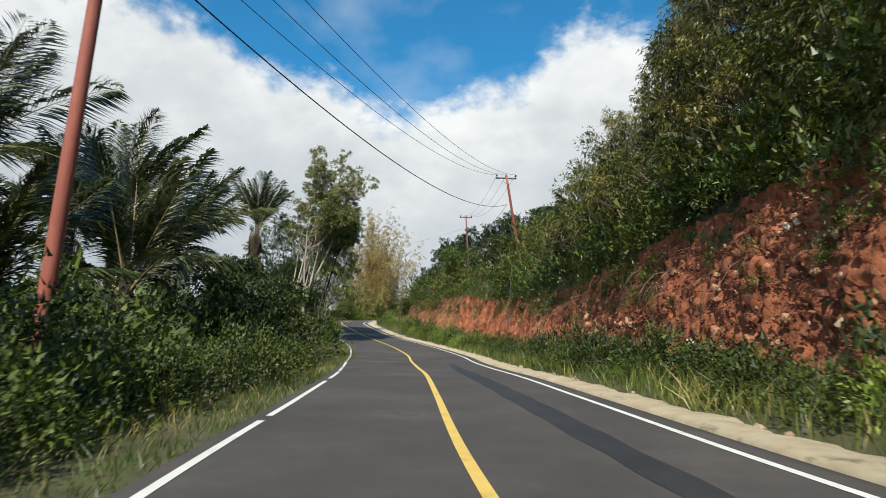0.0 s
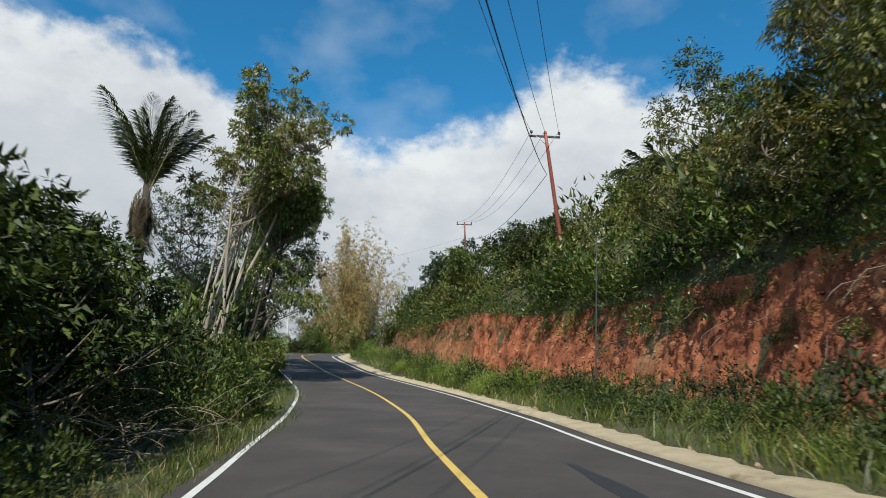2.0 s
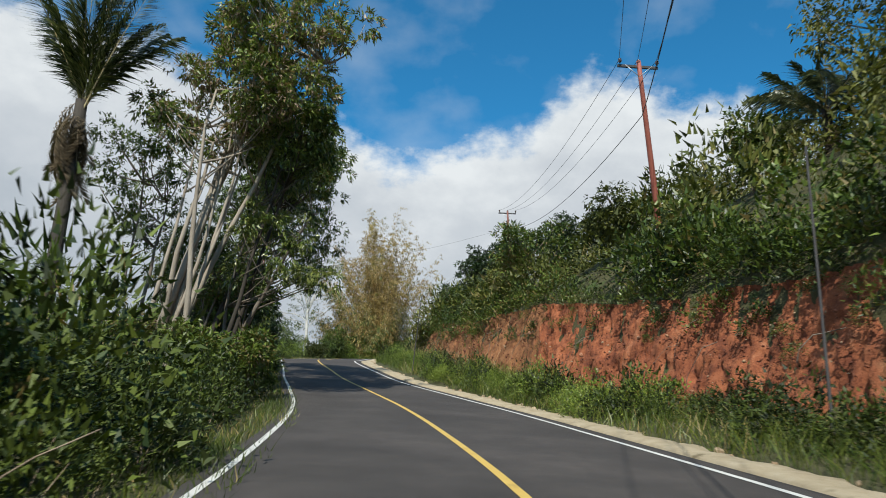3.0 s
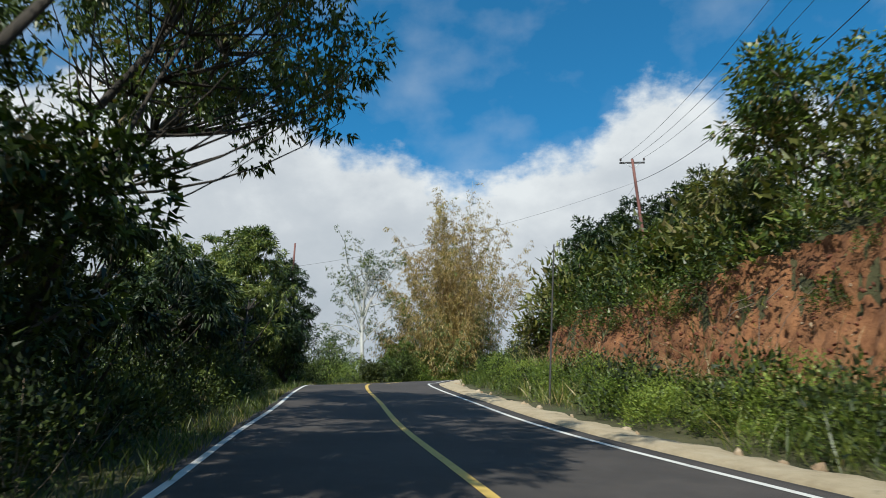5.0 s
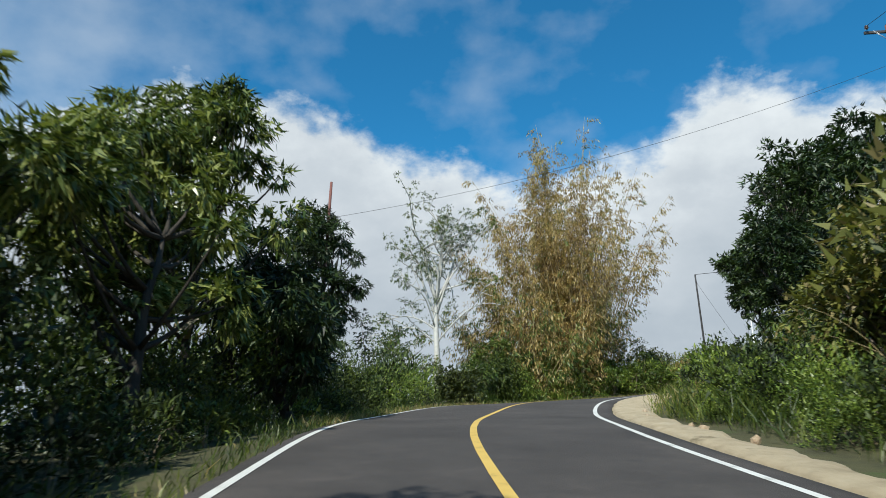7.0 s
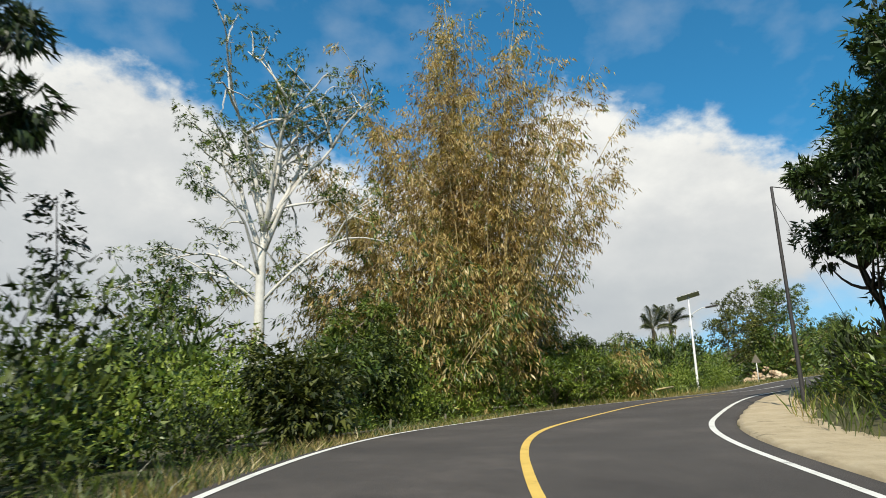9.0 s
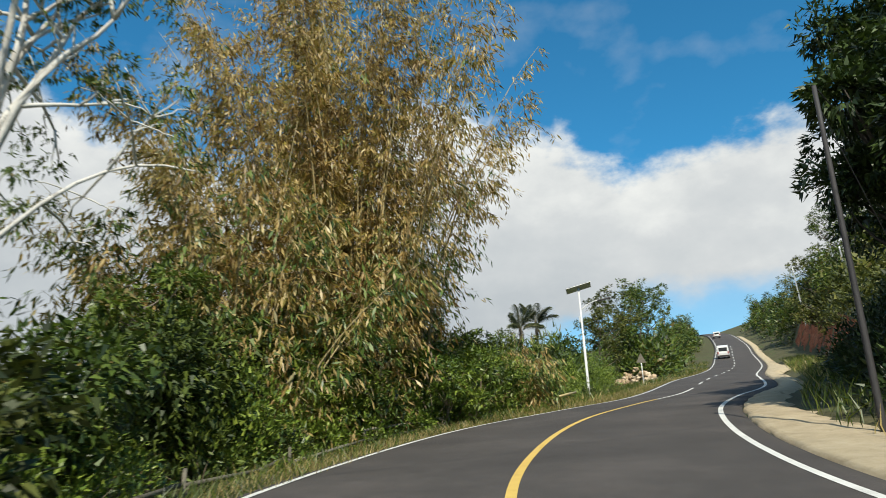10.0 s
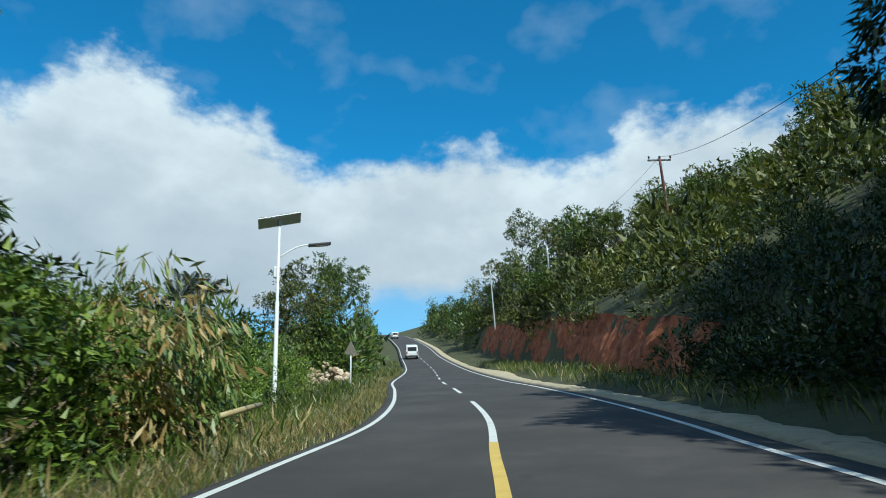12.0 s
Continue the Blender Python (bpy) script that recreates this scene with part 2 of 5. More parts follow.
M_DARK_POLE = material("dark_weathered_pole", [(0.2, (0.018, 0.018, 0.021)), (0.5, (0.040, 0.037, 0.038)), (0.85, (0.085, 0.072, 0.066))], scale=1.6, rough=(0.5, 0.85), bump=0.3, stretch=(1, 1, 0.3))
M_STEEL = material("galvanised_steel", [(0.2, (0.40, 0.41, 0.42)), (0.5, (0.55, 0.56, 0.57)), (0.85, (0.66, 0.67, 0.68))], scale=2.0, rough=(0.35, 0.6), bump=0.1, metal=0.6)
M_PORCELAIN = material("brown_glazed_insulator", [(0.2, (0.03, 0.018, 0.012)), (0.8, (0.08, 0.045, 0.03))], scale=4, rough=(0.15, 0.3), bump=0)
M_CABLE = material("black_cable", [(0.2, (0.012, 0.012, 0.013)), (0.8, (0.03, 0.03, 0.032))], scale=4, rough=(0.5, 0.7), bump=0)
M_PANEL = material("dark_solar_cells", [(0.3, (0.008, 0.011, 0.022)), (0.8, (0.018, 0.024, 0.045))], scale=6, rough=(0.12, 0.25), bump=0)
M_WHITE_PAINT = material("white_vehicle_paint", [(0.2, (0.68, 0.68, 0.67)), (0.8, (0.82, 0.82, 0.81))], scale=2, rough=(0.25, 0.4), bump=0)
M_GLASS_DARK = material("dark_window_glass", [(0.2, (0.012, 0.014, 0.016)), (0.8, (0.03, 0.033, 0.036))], scale=2, rough=(0.05, 0.1), bump=0)
M_TYRE = material("black_tyre", [(0.2, (0.015, 0.015, 0.015)), (0.8, (0.035, 0.035, 0.035))], scale=6, rough=(0.7, 0.9), bump=0.2)
M_TAIL = material("red_lamp_glass", [(0.2, (0.30, 0.02, 0.015)), (0.8, (0.45, 0.03, 0.02))], scale=6, rough=(0.1, 0.2), bump=0)
M_OLD_WOOD = material("weathered_grey_wood", [(0.2, (0.06, 0.055, 0.04)), (0.5, (0.14, 0.125, 0.095)), (0.85, (0.26, 0.24, 0.19))], scale=1.5, rough=(0.8, 1.0), bump=0.5, stretch=(0.3, 1, 1), per_piece=0.3)

L_SHRUB = leaf_material("shrub_leaves", (0.006, 0.012, 0.002), (0.022, 0.040, 0.004), (0.105, 0.140, 0.017), rough=0.62, through_light=0.10)
L_SHRUB_YELLOW = leaf_material("yellow_green_shrub_leaves", (0.026, 0.050, 0.007), (0.105, 0.165, 0.020), (0.27, 0.33, 0.055))
L_GRASS = leaf_material("grass_blades", (0.018, 0.034, 0.005), (0.066, 0.100, 0.013), (0.19, 0.215, 0.042), through_light=0.30, patch=0.25, dry=(0.40, 0.31, 0.13), dry_share=0.14)
L_DRY_GRASS = leaf_material("dry_grass_blades", (0.14, 0.10, 0.035), (0.30, 0.23, 0.09), (0.46, 0.38, 0.18), through_light=0.3, patch=0.4)
L_TREE = leaf_material("tree_leaves", (0.013, 0.028, 0.005), (0.055, 0.092, 0.013), (0.17, 0.22, 0.038), dry=(0.19, 0.145, 0.05), dry_share=0.12)
L_TREE_DRY = leaf_material("half_dry_tree_leaves", (0.030, 0.052, 0.009), (0.125, 0.175, 0.028), (0.27, 0.30, 0.070), dry=(0.27, 0.19, 0.12), dry_share=0.30)
# dark leaves, kept low so that shaded plants carry shade in their colour
L_DARK_SHADED = leaf_material("dark_glossy_and_shaded_leaves", (0.006, 0.014, 0.004), (0.020, 0.040, 0.008), (0.065, 0.10, 0.022), rough=0.5, through_light=0.12)
L_MANGO = leaf_material("glossy_mango_leaves", (0.012, 0.024, 0.006), (0.085, 0.125, 0.024), (0.32, 0.34, 0.10), rough=0.30, through_light=0.2)
L_HILL = leaf_material("hillside_scrub_leaves", (0.016, 0.025, 0.004), (0.072, 0.088, 0.013), (0.20, 0.20, 0.042), rough=0.55, patch=0.12, dry=(0.22, 0.18, 0.07), dry_share=0.12)
L_PALM = leaf_material("palm_leaflets", (0.012, 0.020, 0.008), (0.046, 0.062, 0.022), (0.20, 0.21, 0.10), rough=0.33, through_light=0.2)
L_DEAD_PALM = leaf_material("dead_palm_leaflets", (0.05, 0.037, 0.022), (0.12, 0.09, 0.055), (0.24, 0.19, 0.12), through_light=0.15)
L_BAMBOO = leaf_material("drying_bamboo_leaves", (0.12, 0.068, 0.020), (0.41, 0.275, 0.098), (0.66, 0.53, 0.27), through_light=0.36, patch=0.35, dry=(0.20, 0.165, 0.035), dry_share=0.20)
L_SLOPE = leaf_material("olive_slope_leaves", (0.014, 0.018, 0.003), (0.076, 0.077, 0.012), (0.28, 0.245, 0.055), patch=0.5, dry=(0.24, 0.175, 0.065), dry_share=0.14)
L_BAMBOO_GREEN = leaf_material("green_bamboo_leaves", (0.022, 0.052, 0.010), (0.095, 0.150, 0.028), (0.24, 0.28, 0.08), patch=0.5, dry=(0.36, 0.27, 0.10), dry_share=0.20)

# ---------------------------------------------------------------- mesh tools
def rng_of(seed):
    return np.random.RandomState(seed)


def unit(v):
    v = np.asarray(v, float)
    return v / np.maximum(np.linalg.norm(v, axis=-1, keepdims=True), 1e-9)


def raw_mesh(name, verts, loops, sizes, mats, slots=None, smooth=False):
    me = bpy.data.meshes.new(name)
    verts = np.ascontiguousarray(verts, np.float32)
    loops, sizes = np.asarray(loops, np.int32).ravel(), np.asarray(sizes, np.int32)
    me.vertices.add(len(verts))
    me.vertices.foreach_set("co", verts.ravel())
    me.loops.add(len(loops))
    me.loops.foreach_set("vertex_index", loops)
    me.polygons.add(len(sizes))
    me.polygons.foreach_set("loop_start", np.r_[0, np.cumsum(sizes)[:-1]].astype(np.int32))
    for mt in mats:
        me.materials.append(mt)
    if slots is not None:
        me.polygons.foreach_set("material_index", np.asarray(slots, np.int32))
    if smooth:
        me.polygons.foreach_set("use_smooth", np.ones(len(sizes), bool))
    me.update(calc_edges=True)
    return me


def quads_mesh(name, quads, mat):
    """quads: (n, 4, 3), each a separate leaf or blade."""
    n = len(quads)
    return raw_mesh(name, quads.reshape(-1, 3), np.arange(n * 4), np.full(n, 4), [mat])


def tris_mesh(name, quads, mat):
    """As quads_mesh, each leaf a single pointed triangle, for plants further off."""
    half = (quads[:, 1] - quads[:, 3]) / 2
    t = np.stack([quads[:, 0] + half, quads[:, 2], quads[:, 0] - half], 1)
    n = len(t)
    return raw_mesh(name, t.reshape(-1, 3), np.arange(n * 3), np.full(n, 3), [mat])


def grid_mesh(name, pts, mat, smooth=True):
    """pts: (rows, columns, 3)."""
    r, c = pts.shape[:2]
    i = np.arange(r * c).reshape(r, c)
    f = np.stack([i[:-1, :-1], i[:-1, 1:], i[1:, 1:], i[1:, :-1]], -1).reshape(-1, 4)
    return raw_mesh(name, pts.reshape(-1, 3), f, np.full(len(f), 4), [mat], smooth=smooth)


def tubes_mesh(name, tubes, mat, sides=6):
    """tubes: list of (points, radii); each a tapered, capped tube."""
    vs, ls, sz, base = [], [], [], 0
    a = np.linspace(0, 2 * math.pi, sides, endpoint=False)
    for pts, rad in tubes:
        pts, rad = np.asarray(pts, float), np.asarray(rad, float)
        t = unit(np.gradient(pts, axis=0))
        ref = np.where(np.abs(t[:, 2:3]) > 0.9, [[1.0, 0, 0]], [[0, 0, 1.0]])
        x = unit(np.cross(t, ref))
        y = np.cross(t, x)
        ring = pts[:, None] + rad[:, None, None] * (x[:, None] * np.cos(a)[None, :, None] + y[:, None] * np.sin(a)[None, :, None])
        n = len(pts)
        vs.append(ring.reshape(-1, 3))
        i = base + np.arange(n * sides).reshape(n, sides)
        j = np.roll(i, -1, axis=1)
        f = np.stack([i[:-1], j[:-1], j[1:], i[1:]], -1).reshape(-1, 4)
        ls.append(f.ravel())
        sz += [4] * len(f)
        ls += [i[0][::-1], i[-1]]
        sz += [sides, sides]
        base += n * sides
    return raw_mesh(name, np.vstack(vs), np.concatenate(ls), sz, [mat], smooth=True)


def leaf_quads(rng, pos, way, length, width, fold=0.25):
    """A pointed leaf at each pos along way, turned at random about its rib."""
    n = len(pos)
    way = unit(way)
    side = unit(np.cross(way, np.array([0, 0, 1.0]) + rng.normal(size=(n, 3)) * 0.55))
    up = np.cross(side, way)
    L = (length * rng.uniform(0.7, 1.25, n))[:, None] if np.isscalar(length) else np.asarray(length)[:, None]
    W = L * (width / length if np.isscalar(length) else width) * 0.5
    mid = pos + way * L * 0.45
    q = np.stack([pos, mid + side * W + up * W * fold, pos + way * L, mid - side * W + up * W * fold], 1)
    return q


def part(name, data, parent, label=""):
    ob = new(name, data)
    ob.parent = parent
    if label:
        ob["label"] = label
    return ob


def bm_mesh(name, bm, mat, bevel=0.0):
    if bevel:
        bmesh.ops.bevel(bm, geom=list(bm.edges), offset=bevel, segments=2, affect="EDGES", profile=0.6)
    me = bpy.data.meshes.new(name)
    bm.to_mesh(me)
    bm.free()
    me.materials.append(mat)
    return me


def box_mesh(name, size, mat, bevel=0.0, at=(0, 0, 0), turn=None):
    bm = bmesh.new()
    bmesh.ops.create_cube(bm, size=1)
    bmesh.ops.transform(bm, verts=bm.verts, matrix=Matrix.Translation(at) @ (turn or Matrix()) @ Matrix.Diagonal((*size, 1)))
    return bm_mesh(name, bm, mat, bevel)


# ---------------------------------------------------------------- the line of the road
KNOTS = np.array([
    (4.53, -39.75, -2.98), (2.34, -14.91, -1.16), (1.02, -0.01, -0.06), (0.41, 6.96, 0.45), (0.00, 13.94, 0.99), (-0.42, 20.94, 1.53),
    (-0.92, 27.93, 2.01), (-1.25, 34.93, 2.50), (-1.63, 41.96, 3.10), (-2.62, 48.96, 3.79), (-4.02, 55.93, 4.59), (-5.87, 62.75, 5.51),
    (-7.82, 69.48, 6.51), (-9.53, 76.25, 7.56), (-11.31, 82.99, 8.63), (-12.87, 89.75, 9.61), (-13.76, 96.58, 10.35), (-13.67, 103.43, 11.23),
    (-12.43, 110.18, 11.95), (-9.71, 116.40, 12.62), (-6.40, 121.60, 13.35), (-2.10, 126.40, 14.05), (2.70, 131.50, 14.75), (10.6, 141.1, 16.2),
    (15.7, 147.6, 17.1), (38.0, 174.8, 21.2), (58.0, 201.5, 26.3), (76.0, 226.0, 31.8), (120.0, 291.0, 45.5), (170.0, 370.0, 58.0), (260.0, 520.0, 62.0)])


def smooth_line(knots, step):
    """A centripetal curve through the knots, sampled at even steps along the ground."""
    p = np.vstack([2 * knots[0] - knots[1], knots, 2 * knots[-1] - knots[-2]])
    pts = []
    for i in range(1, len(p) - 2):
        a, b, c, d = p[i - 1:i + 3]
        t = [0.0]
        for u, v in ((a, b), (b, c), (c, d)):
            t.append(t[-1] + np.linalg.norm(v - u) ** 0.5)
        for x in np.linspace(t[1], t[2], 60, endpoint=False):
            l = lambda t0, t1, u, v: ((t1 - x) * u + (x - t0) * v) / (t1 - t0)
            a1, a2, a3 = l(t[0], t[1], a, b), l(t[1], t[2], b, c), l(t[2], t[3], c, d)
            pts.append(l(t[1], t[2], l(t[0], t[2], a1, a2), l(t[1], t[3], a2, a3)))
    pts = np.array(pts)
    s = np.r_[0, np.cumsum(np.linalg.norm(np.diff(pts[:, :2], axis=0), axis=1))]
    e = np.arange(0, s[-1], step)
    return np.stack([np.interp(e, s, pts[:, k]) for k in range(3)], 1), e


LINE, LINE_S = smooth_line(KNOTS, 0.5)
LINE_S = LINE_S - LINE_S[np.argmin(np.abs(LINE[:, 1]))]        # 0 m where the drive begins
_k = np.ones(9) / 9
LINE[:, 2] = np.convolve(np.pad(LINE[:, 2], 4, mode="edge"), _k, "valid")
LINE_T = unit(np.gradient(LINE[:, :2], axis=0))
LINE_T = unit(np.stack([np.convolve(np.pad(LINE_T[:, k], 4, mode="edge"), _k, "valid") for k in (0, 1)], 1))


def on_road(s, u, up=0.0):
    """The place s metres along the road, u metres to its right, up metres above its surface."""
    s, u = np.broadcast_arrays(np.asarray(s, float), np.asarray(u, float))
    x, y, z, tx, ty = (np.interp(s, LINE_S, c) for c in (LINE[:, 0], LINE[:, 1], LINE[:, 2], LINE_T[:, 0], LINE_T[:, 1]))
    return np.stack([x + ty * u, y - tx * u, z + up], -1)


def nearest(xy):
    """s and u of places on the plan."""
    xy = np.atleast_2d(np.asarray(xy, float))
    s, u = np.empty(len(xy)), np.empty(len(xy))
    for a in range(0, len(xy), 4000):
        b = xy[a:a + 4000]
        i = np.argmin(((b[:, None] - LINE[None, :, :2]) ** 2).sum(-1), 1)
        d = b - LINE[i, :2]
        s[a:a + 4000] = LINE_S[i] + (d * LINE_T[i]).sum(1)
        side = d[:, 0] * LINE_T[i, 1] - d[:, 1] * LINE_T[i, 0]
        u[a:a + 4000] = np.sign(side + 1e-9) * np.linalg.norm(d, axis=1)
    return s, u


#            s     cut foot  cut height  slope above  rise above
BANK = np.array([(-60, 7.6, 5.0, 1.2, 24), (10, 7.7, 4.9, 1.15, 22), (22, 7.9, 4.4, 1.15, 22), (40, 8.2, 3.7, 1.25, 17), (55, 8.4, 3.5, 1.3, 13), (67, 8.2, 3.9, 1.0, 8.0), (74, 7.8, 3.3, 0.6, 4.0),
                 (80, 7.7, 2.8, 0.55, 4.0), (86, 7.6, 3.0, 0.50, 3.5), (91, 7.9, 2.4, 0.40, 3.5), (95.5, 9.0, 0.5, 0.22, 3.0), (118, 9.5, 0.4, 0.20, 3.5), (128, 7.8, 0.7, 0.60, 9),
                 (140, 7.2, 0.9, 0.56, 22), (149, 7.4, 2.0, 0.62, 28), (162, 8.0, 2.9, 0.58, 32), (174, 8.6, 3.7, 0.52, 34), (215, 9.5, 4.2, 0.50, 34), (260, 8.5, 2.0, 0.40, 26), (500, 9.0, 1.0, 0.2, 20)])


def bank(s):
    return [np.interp(s, BANK[:, 0], BANK[:, k]) for k in range(1, 5)]


def wave(x, y, size, seed=0.0):
    """Gentle unevenness between -1 and 1."""
    return (np.sin(x / size + seed) * np.cos(y / size * 1.3 - seed) + np.sin((x + y) / size * 2.1 + 2 * seed) * 0.5 + np.cos((x - 2 * y) / size * 3.3 + seed) * 0.25) / 1.75


def ground_rise(s, u):
    """Height of the ground over the road's surface."""
    foot, cut, slope, rise = bank(s)
    r = np.clip(u - foot, 0, None)
    step = np.clip((r - 0.25) / 1.3, 0, 1)
    step = step * step * (3 - 2 * step)
    right = -0.08 + 0.35 * np.clip((u - 4.8) / 2.5, 0, 1) + step * cut + rise * (1 - np.exp(-slope * np.clip(r - 1.2, 0, None) / rise))
    a = np.clip(-u - 4.2, 0, None)
    left = -0.08 - 1.2 * (1 - np.exp(-a / 8)) - 0.10 * np.clip(a - 25, 0, 200)
    far = np.clip((np.abs(u) - 12) / 20, 0, 1)
    rough = np.clip((np.abs(u) - 4.5) / 3, 0, 1) * 0.12 * wave(s, u, 1.7, 1.0) + far * 1.2 * wave(s, u, 17.0, 3.0)
    return np.where(u > 0, right, left) + rough


def ground_at(s, u):
    p = on_road(s, u)
    p[..., 2] += ground_rise(np.asarray(s, float), np.asarray(u, float))
    return p


def spot(x, y):
    """The ground under a place on the plan."""
    s, u = nearest([(x, y)])
    z = np.interp(s, LINE_S, LINE[:, 2]) + ground_rise(s, u)
    return np.array([x, y, z[0]])


def build_ground():
    def axis(fine, lo, hi):
        pts = [np.arange(a, b, st) for a, b, st in fine]
        left, right, d = [], [], 3.0
        a, b = fine[0][0], fine[-1][1]
        while a > lo:
            a -= d
            left.append(a)
            b += d
            right.append(b)
            d *= 1.25
        return np.concatenate([left[::-1], *pts, [fine[-1][1]], right])
    xs = axis([(-60, -26, 1.5), (-26, 24, 0.6), (24, 100, 1.8)], -2500, 2500)
    ys = axis([(-30, 150, 0.8), (150, 250, 1.8)], -2500, 2500)
    X, Y = np.meshgrid(xs, ys)
    s, u = nearest(np.stack([X.ravel(), Y.ravel()], 1))
    z = np.interp(s, LINE_S, LINE[:, 2]) + ground_rise(s, u)
    coarse = np.clip((s - 130) / 30, 0, 1) * (np.abs(u) < 5.5) * 0.25
    pts = np.stack([X.ravel(), Y.ravel(), z - coarse], 1).reshape(*X.shape, 3)
    ob = new("ground", grid_mesh("ground", pts, M_EARTH))
    tagged(ob, "dark earth with leaf litter and low weeds", "ground", kind="structure")


EDGES = np.array([(-40, 0.1, -2.65, 3.15), (7, 0.11, -2.60, 3.2), (18, 0.2, -2.62, 3.1), (27, 0.24, -2.7, 3.15), (37, -0.2, -3.6, 3.05), (43, -0.26, -3.85, 3.1), (52, -0.1, -3.55, 3.4),
                  (60, -0.08, -3.35, 3.3), (65, -0.08, -3.35, 3.05), (70, -0.22, -3.15, 2.5), (80, -0.36, -3.22, 2.5), (88, -0.5, -3.1, 2.4), (95, -0.05, -3.3, 2.9), (101, 0.14, -3.3, 3.15), (108, 0.04, -3.15, 3.4), (114, -0.03, -3.4, 3.42),
                  (122, -0.05, -3.5, 3.6), (128, 0.1, -2.75, 3.2), (132, 0.1, -2.4, 3.05), (140, 0.22, -1.95, 3.65), (150, 0.0, -2.2, 3.1), (160, 0.0, -2.6, 3.0), (420, 0.0, -2.8, 2.9)])


def edge_of(k, s):
    """Where the centre line (1), the left line (2) or the right line (3) runs, by a soft curve."""
    return np.mean([np.interp(np.asarray(s, float) + d, EDGES[:, 0], EDGES[:, k]) for d in (-5, -3, -1, 1, 3, 5)], axis=0)


def ribbon(name, s0, s1, cols, mat, step=0.5):
    """A strip along the road; cols: (u, up) pairs across it, or a function of s that gives them."""
    s = np.arange(s0, s1 + step / 2, step)
    if callable(cols):
        pts = np.stack([np.stack([on_road(q, u, up) for u, up in cols(q)]) for q in s])
    else:
        pts = np.stack([on_road(s, u, up) for u, up in cols], 1)
    return grid_mesh(name, pts, mat)


def build_road():
    def cols(s):
        l, r = float(edge_of(2, s)), float(edge_of(3, s))
        return [(l - 0.36, -0.2), (l - 0.3, -0.03), (l - 0.15, 0.0), (l * 0.5, 0.012), (0, 0.02), (r * 0.5, 0.012), (r + 0.25, 0.0), (r + 0.5, -0.02), (r + 0.53, -0.2)]
    road = new("road", ribbon("road", -38, 420, cols, M_ASPHALT))
    tagged(road, "worn dark grey asphalt road climbing round a bend", "road", kind="structure")
    def line(label, s0, s1, k, mat, w=0.12):
        up = 0.026 if k == 1 else 0.009
        def both(s):
            c = float(edge_of(k, s))
            return [(c - w / 2, up), (c + w / 2, up)]
        return part("road_marking", ribbon("road_marking", s0, s1, both, mat), road, label)
    line("solid yellow centre line, worn", -38, 133.5, 1, M_YELLOW_LINE, 0.13)
    line("white centre line", 133.5, 143.0, 1, M_WHITE_LINE)
    for i in range(14):
        line("white centre dash", 147 + 8.0 * i, 150.5 + 8.0 * i, 1, M_WHITE_LINE)
    line("white edge line", -38, 320, 3, M_WHITE_LINE)
    r = rng_of(4)
    s = -38.0
    while s < 320:
        e = s + (r.uniform(3, 9) if s < 26 else 400)
        line("white edge line, partly overgrown", s, min(e, 320), 2, M_WHITE_LINE, 0.11)
        s = e + r.uniform(0.3, 0.9)
    # dark tapering streak along the right lane
    s = np.arange(-2, 33, 0.4)
    c = 1.78 + 0.09 * np.sin(s / 5.0)
    w = 0.23 * np.sin(np.clip((s + 2) / 35, 0, 1) * math.pi) ** 0.5 + 0.02 * np.sin(s * 2.3) + 0.03
    pts = np.stack([on_road(s, c - w, 0.0165), on_road(s, c + w, 0.0165)], 1)
    part("tyre_mark", grid_mesh("tyre_mark", pts, M_DARK_STREAK), road, "dark streak along the right lane")


def build_shoulder():
    r = rng_of(8)
    def width(s):
        return 0.85 + 1.9 * math.exp(-((s - 112) / 9.0) ** 2) + 0.5 * math.exp(-((s - 60) / 12.0) ** 2) * 0.2 + 1.2 * math.exp(-((s - 178) / 10) ** 2)
    def cols(s):
        w = width(s)
        j = 0.10 * math.sin(s * 1.9) + 0.08 * math.sin(s * 4.7 + 1) + 0.06 * math.sin(s * 9.1)
        a = float(edge_of(3, s)) + 0.56 + 0.03 * math.sin(s * 3.1)
        b = a + w + j
        return [(a - 0.03, -0.14), (a, 0.0), (a + 0.12, 0.035 + 0.01 * math.sin(s * 6)), ((a + b) / 2, 0.05 + 0.012 * math.sin(s * 5.3)), (b - 0.1, 0.02), (b + 0.15, -0.15)]
    ob = new("pavement", ribbon("pavement", -38, 300, cols, M_SHOULDER, 0.3))
    tagged(ob, "pale limestone gravel shoulder beside the road", "shoulder", kind="structure")
    # crumbled edge stones
    for i in range(70):
        s = r.uniform(2, 120)
        b = float(edge_of(3, s)) + 0.56 + width(s)
        p = on_road(s, b + r.uniform(-0.25, 0.1), 0.0)
        k = r.uniform(0.05, 0.13)
        st = part("stone", STONES[i % len(STONES)], ob)
        st.matrix_basis = Matrix.LocRotScale(Vector(p), Euler(r.uniform(0, 6, 3)), Vector((k, k * r.uniform(0.7, 1.2), k * 0.7)))


def stone_mesh(seed, mat):
    r = rng_of(seed)
    bm = bmesh.new()
    bmesh.ops.create_icosphere(bm, subdivisions=1, radius=1)
    cuts = [(unit(r.normal(size=3)), r.uniform(0.55, 0.85)) for _ in range(6)]
    for v in bm.verts:
        c = np.array(v.co)
        for n, d in cuts:
            over = c @ n - d
            if over > 0:
                c = c - n * over
        v.co = c + r.normal(0, 0.04, 3)
    return bm_mesh("stone", bm, mat)


STONES = [stone_mesh(i, M_PALE_STONE) for i in range(4)]
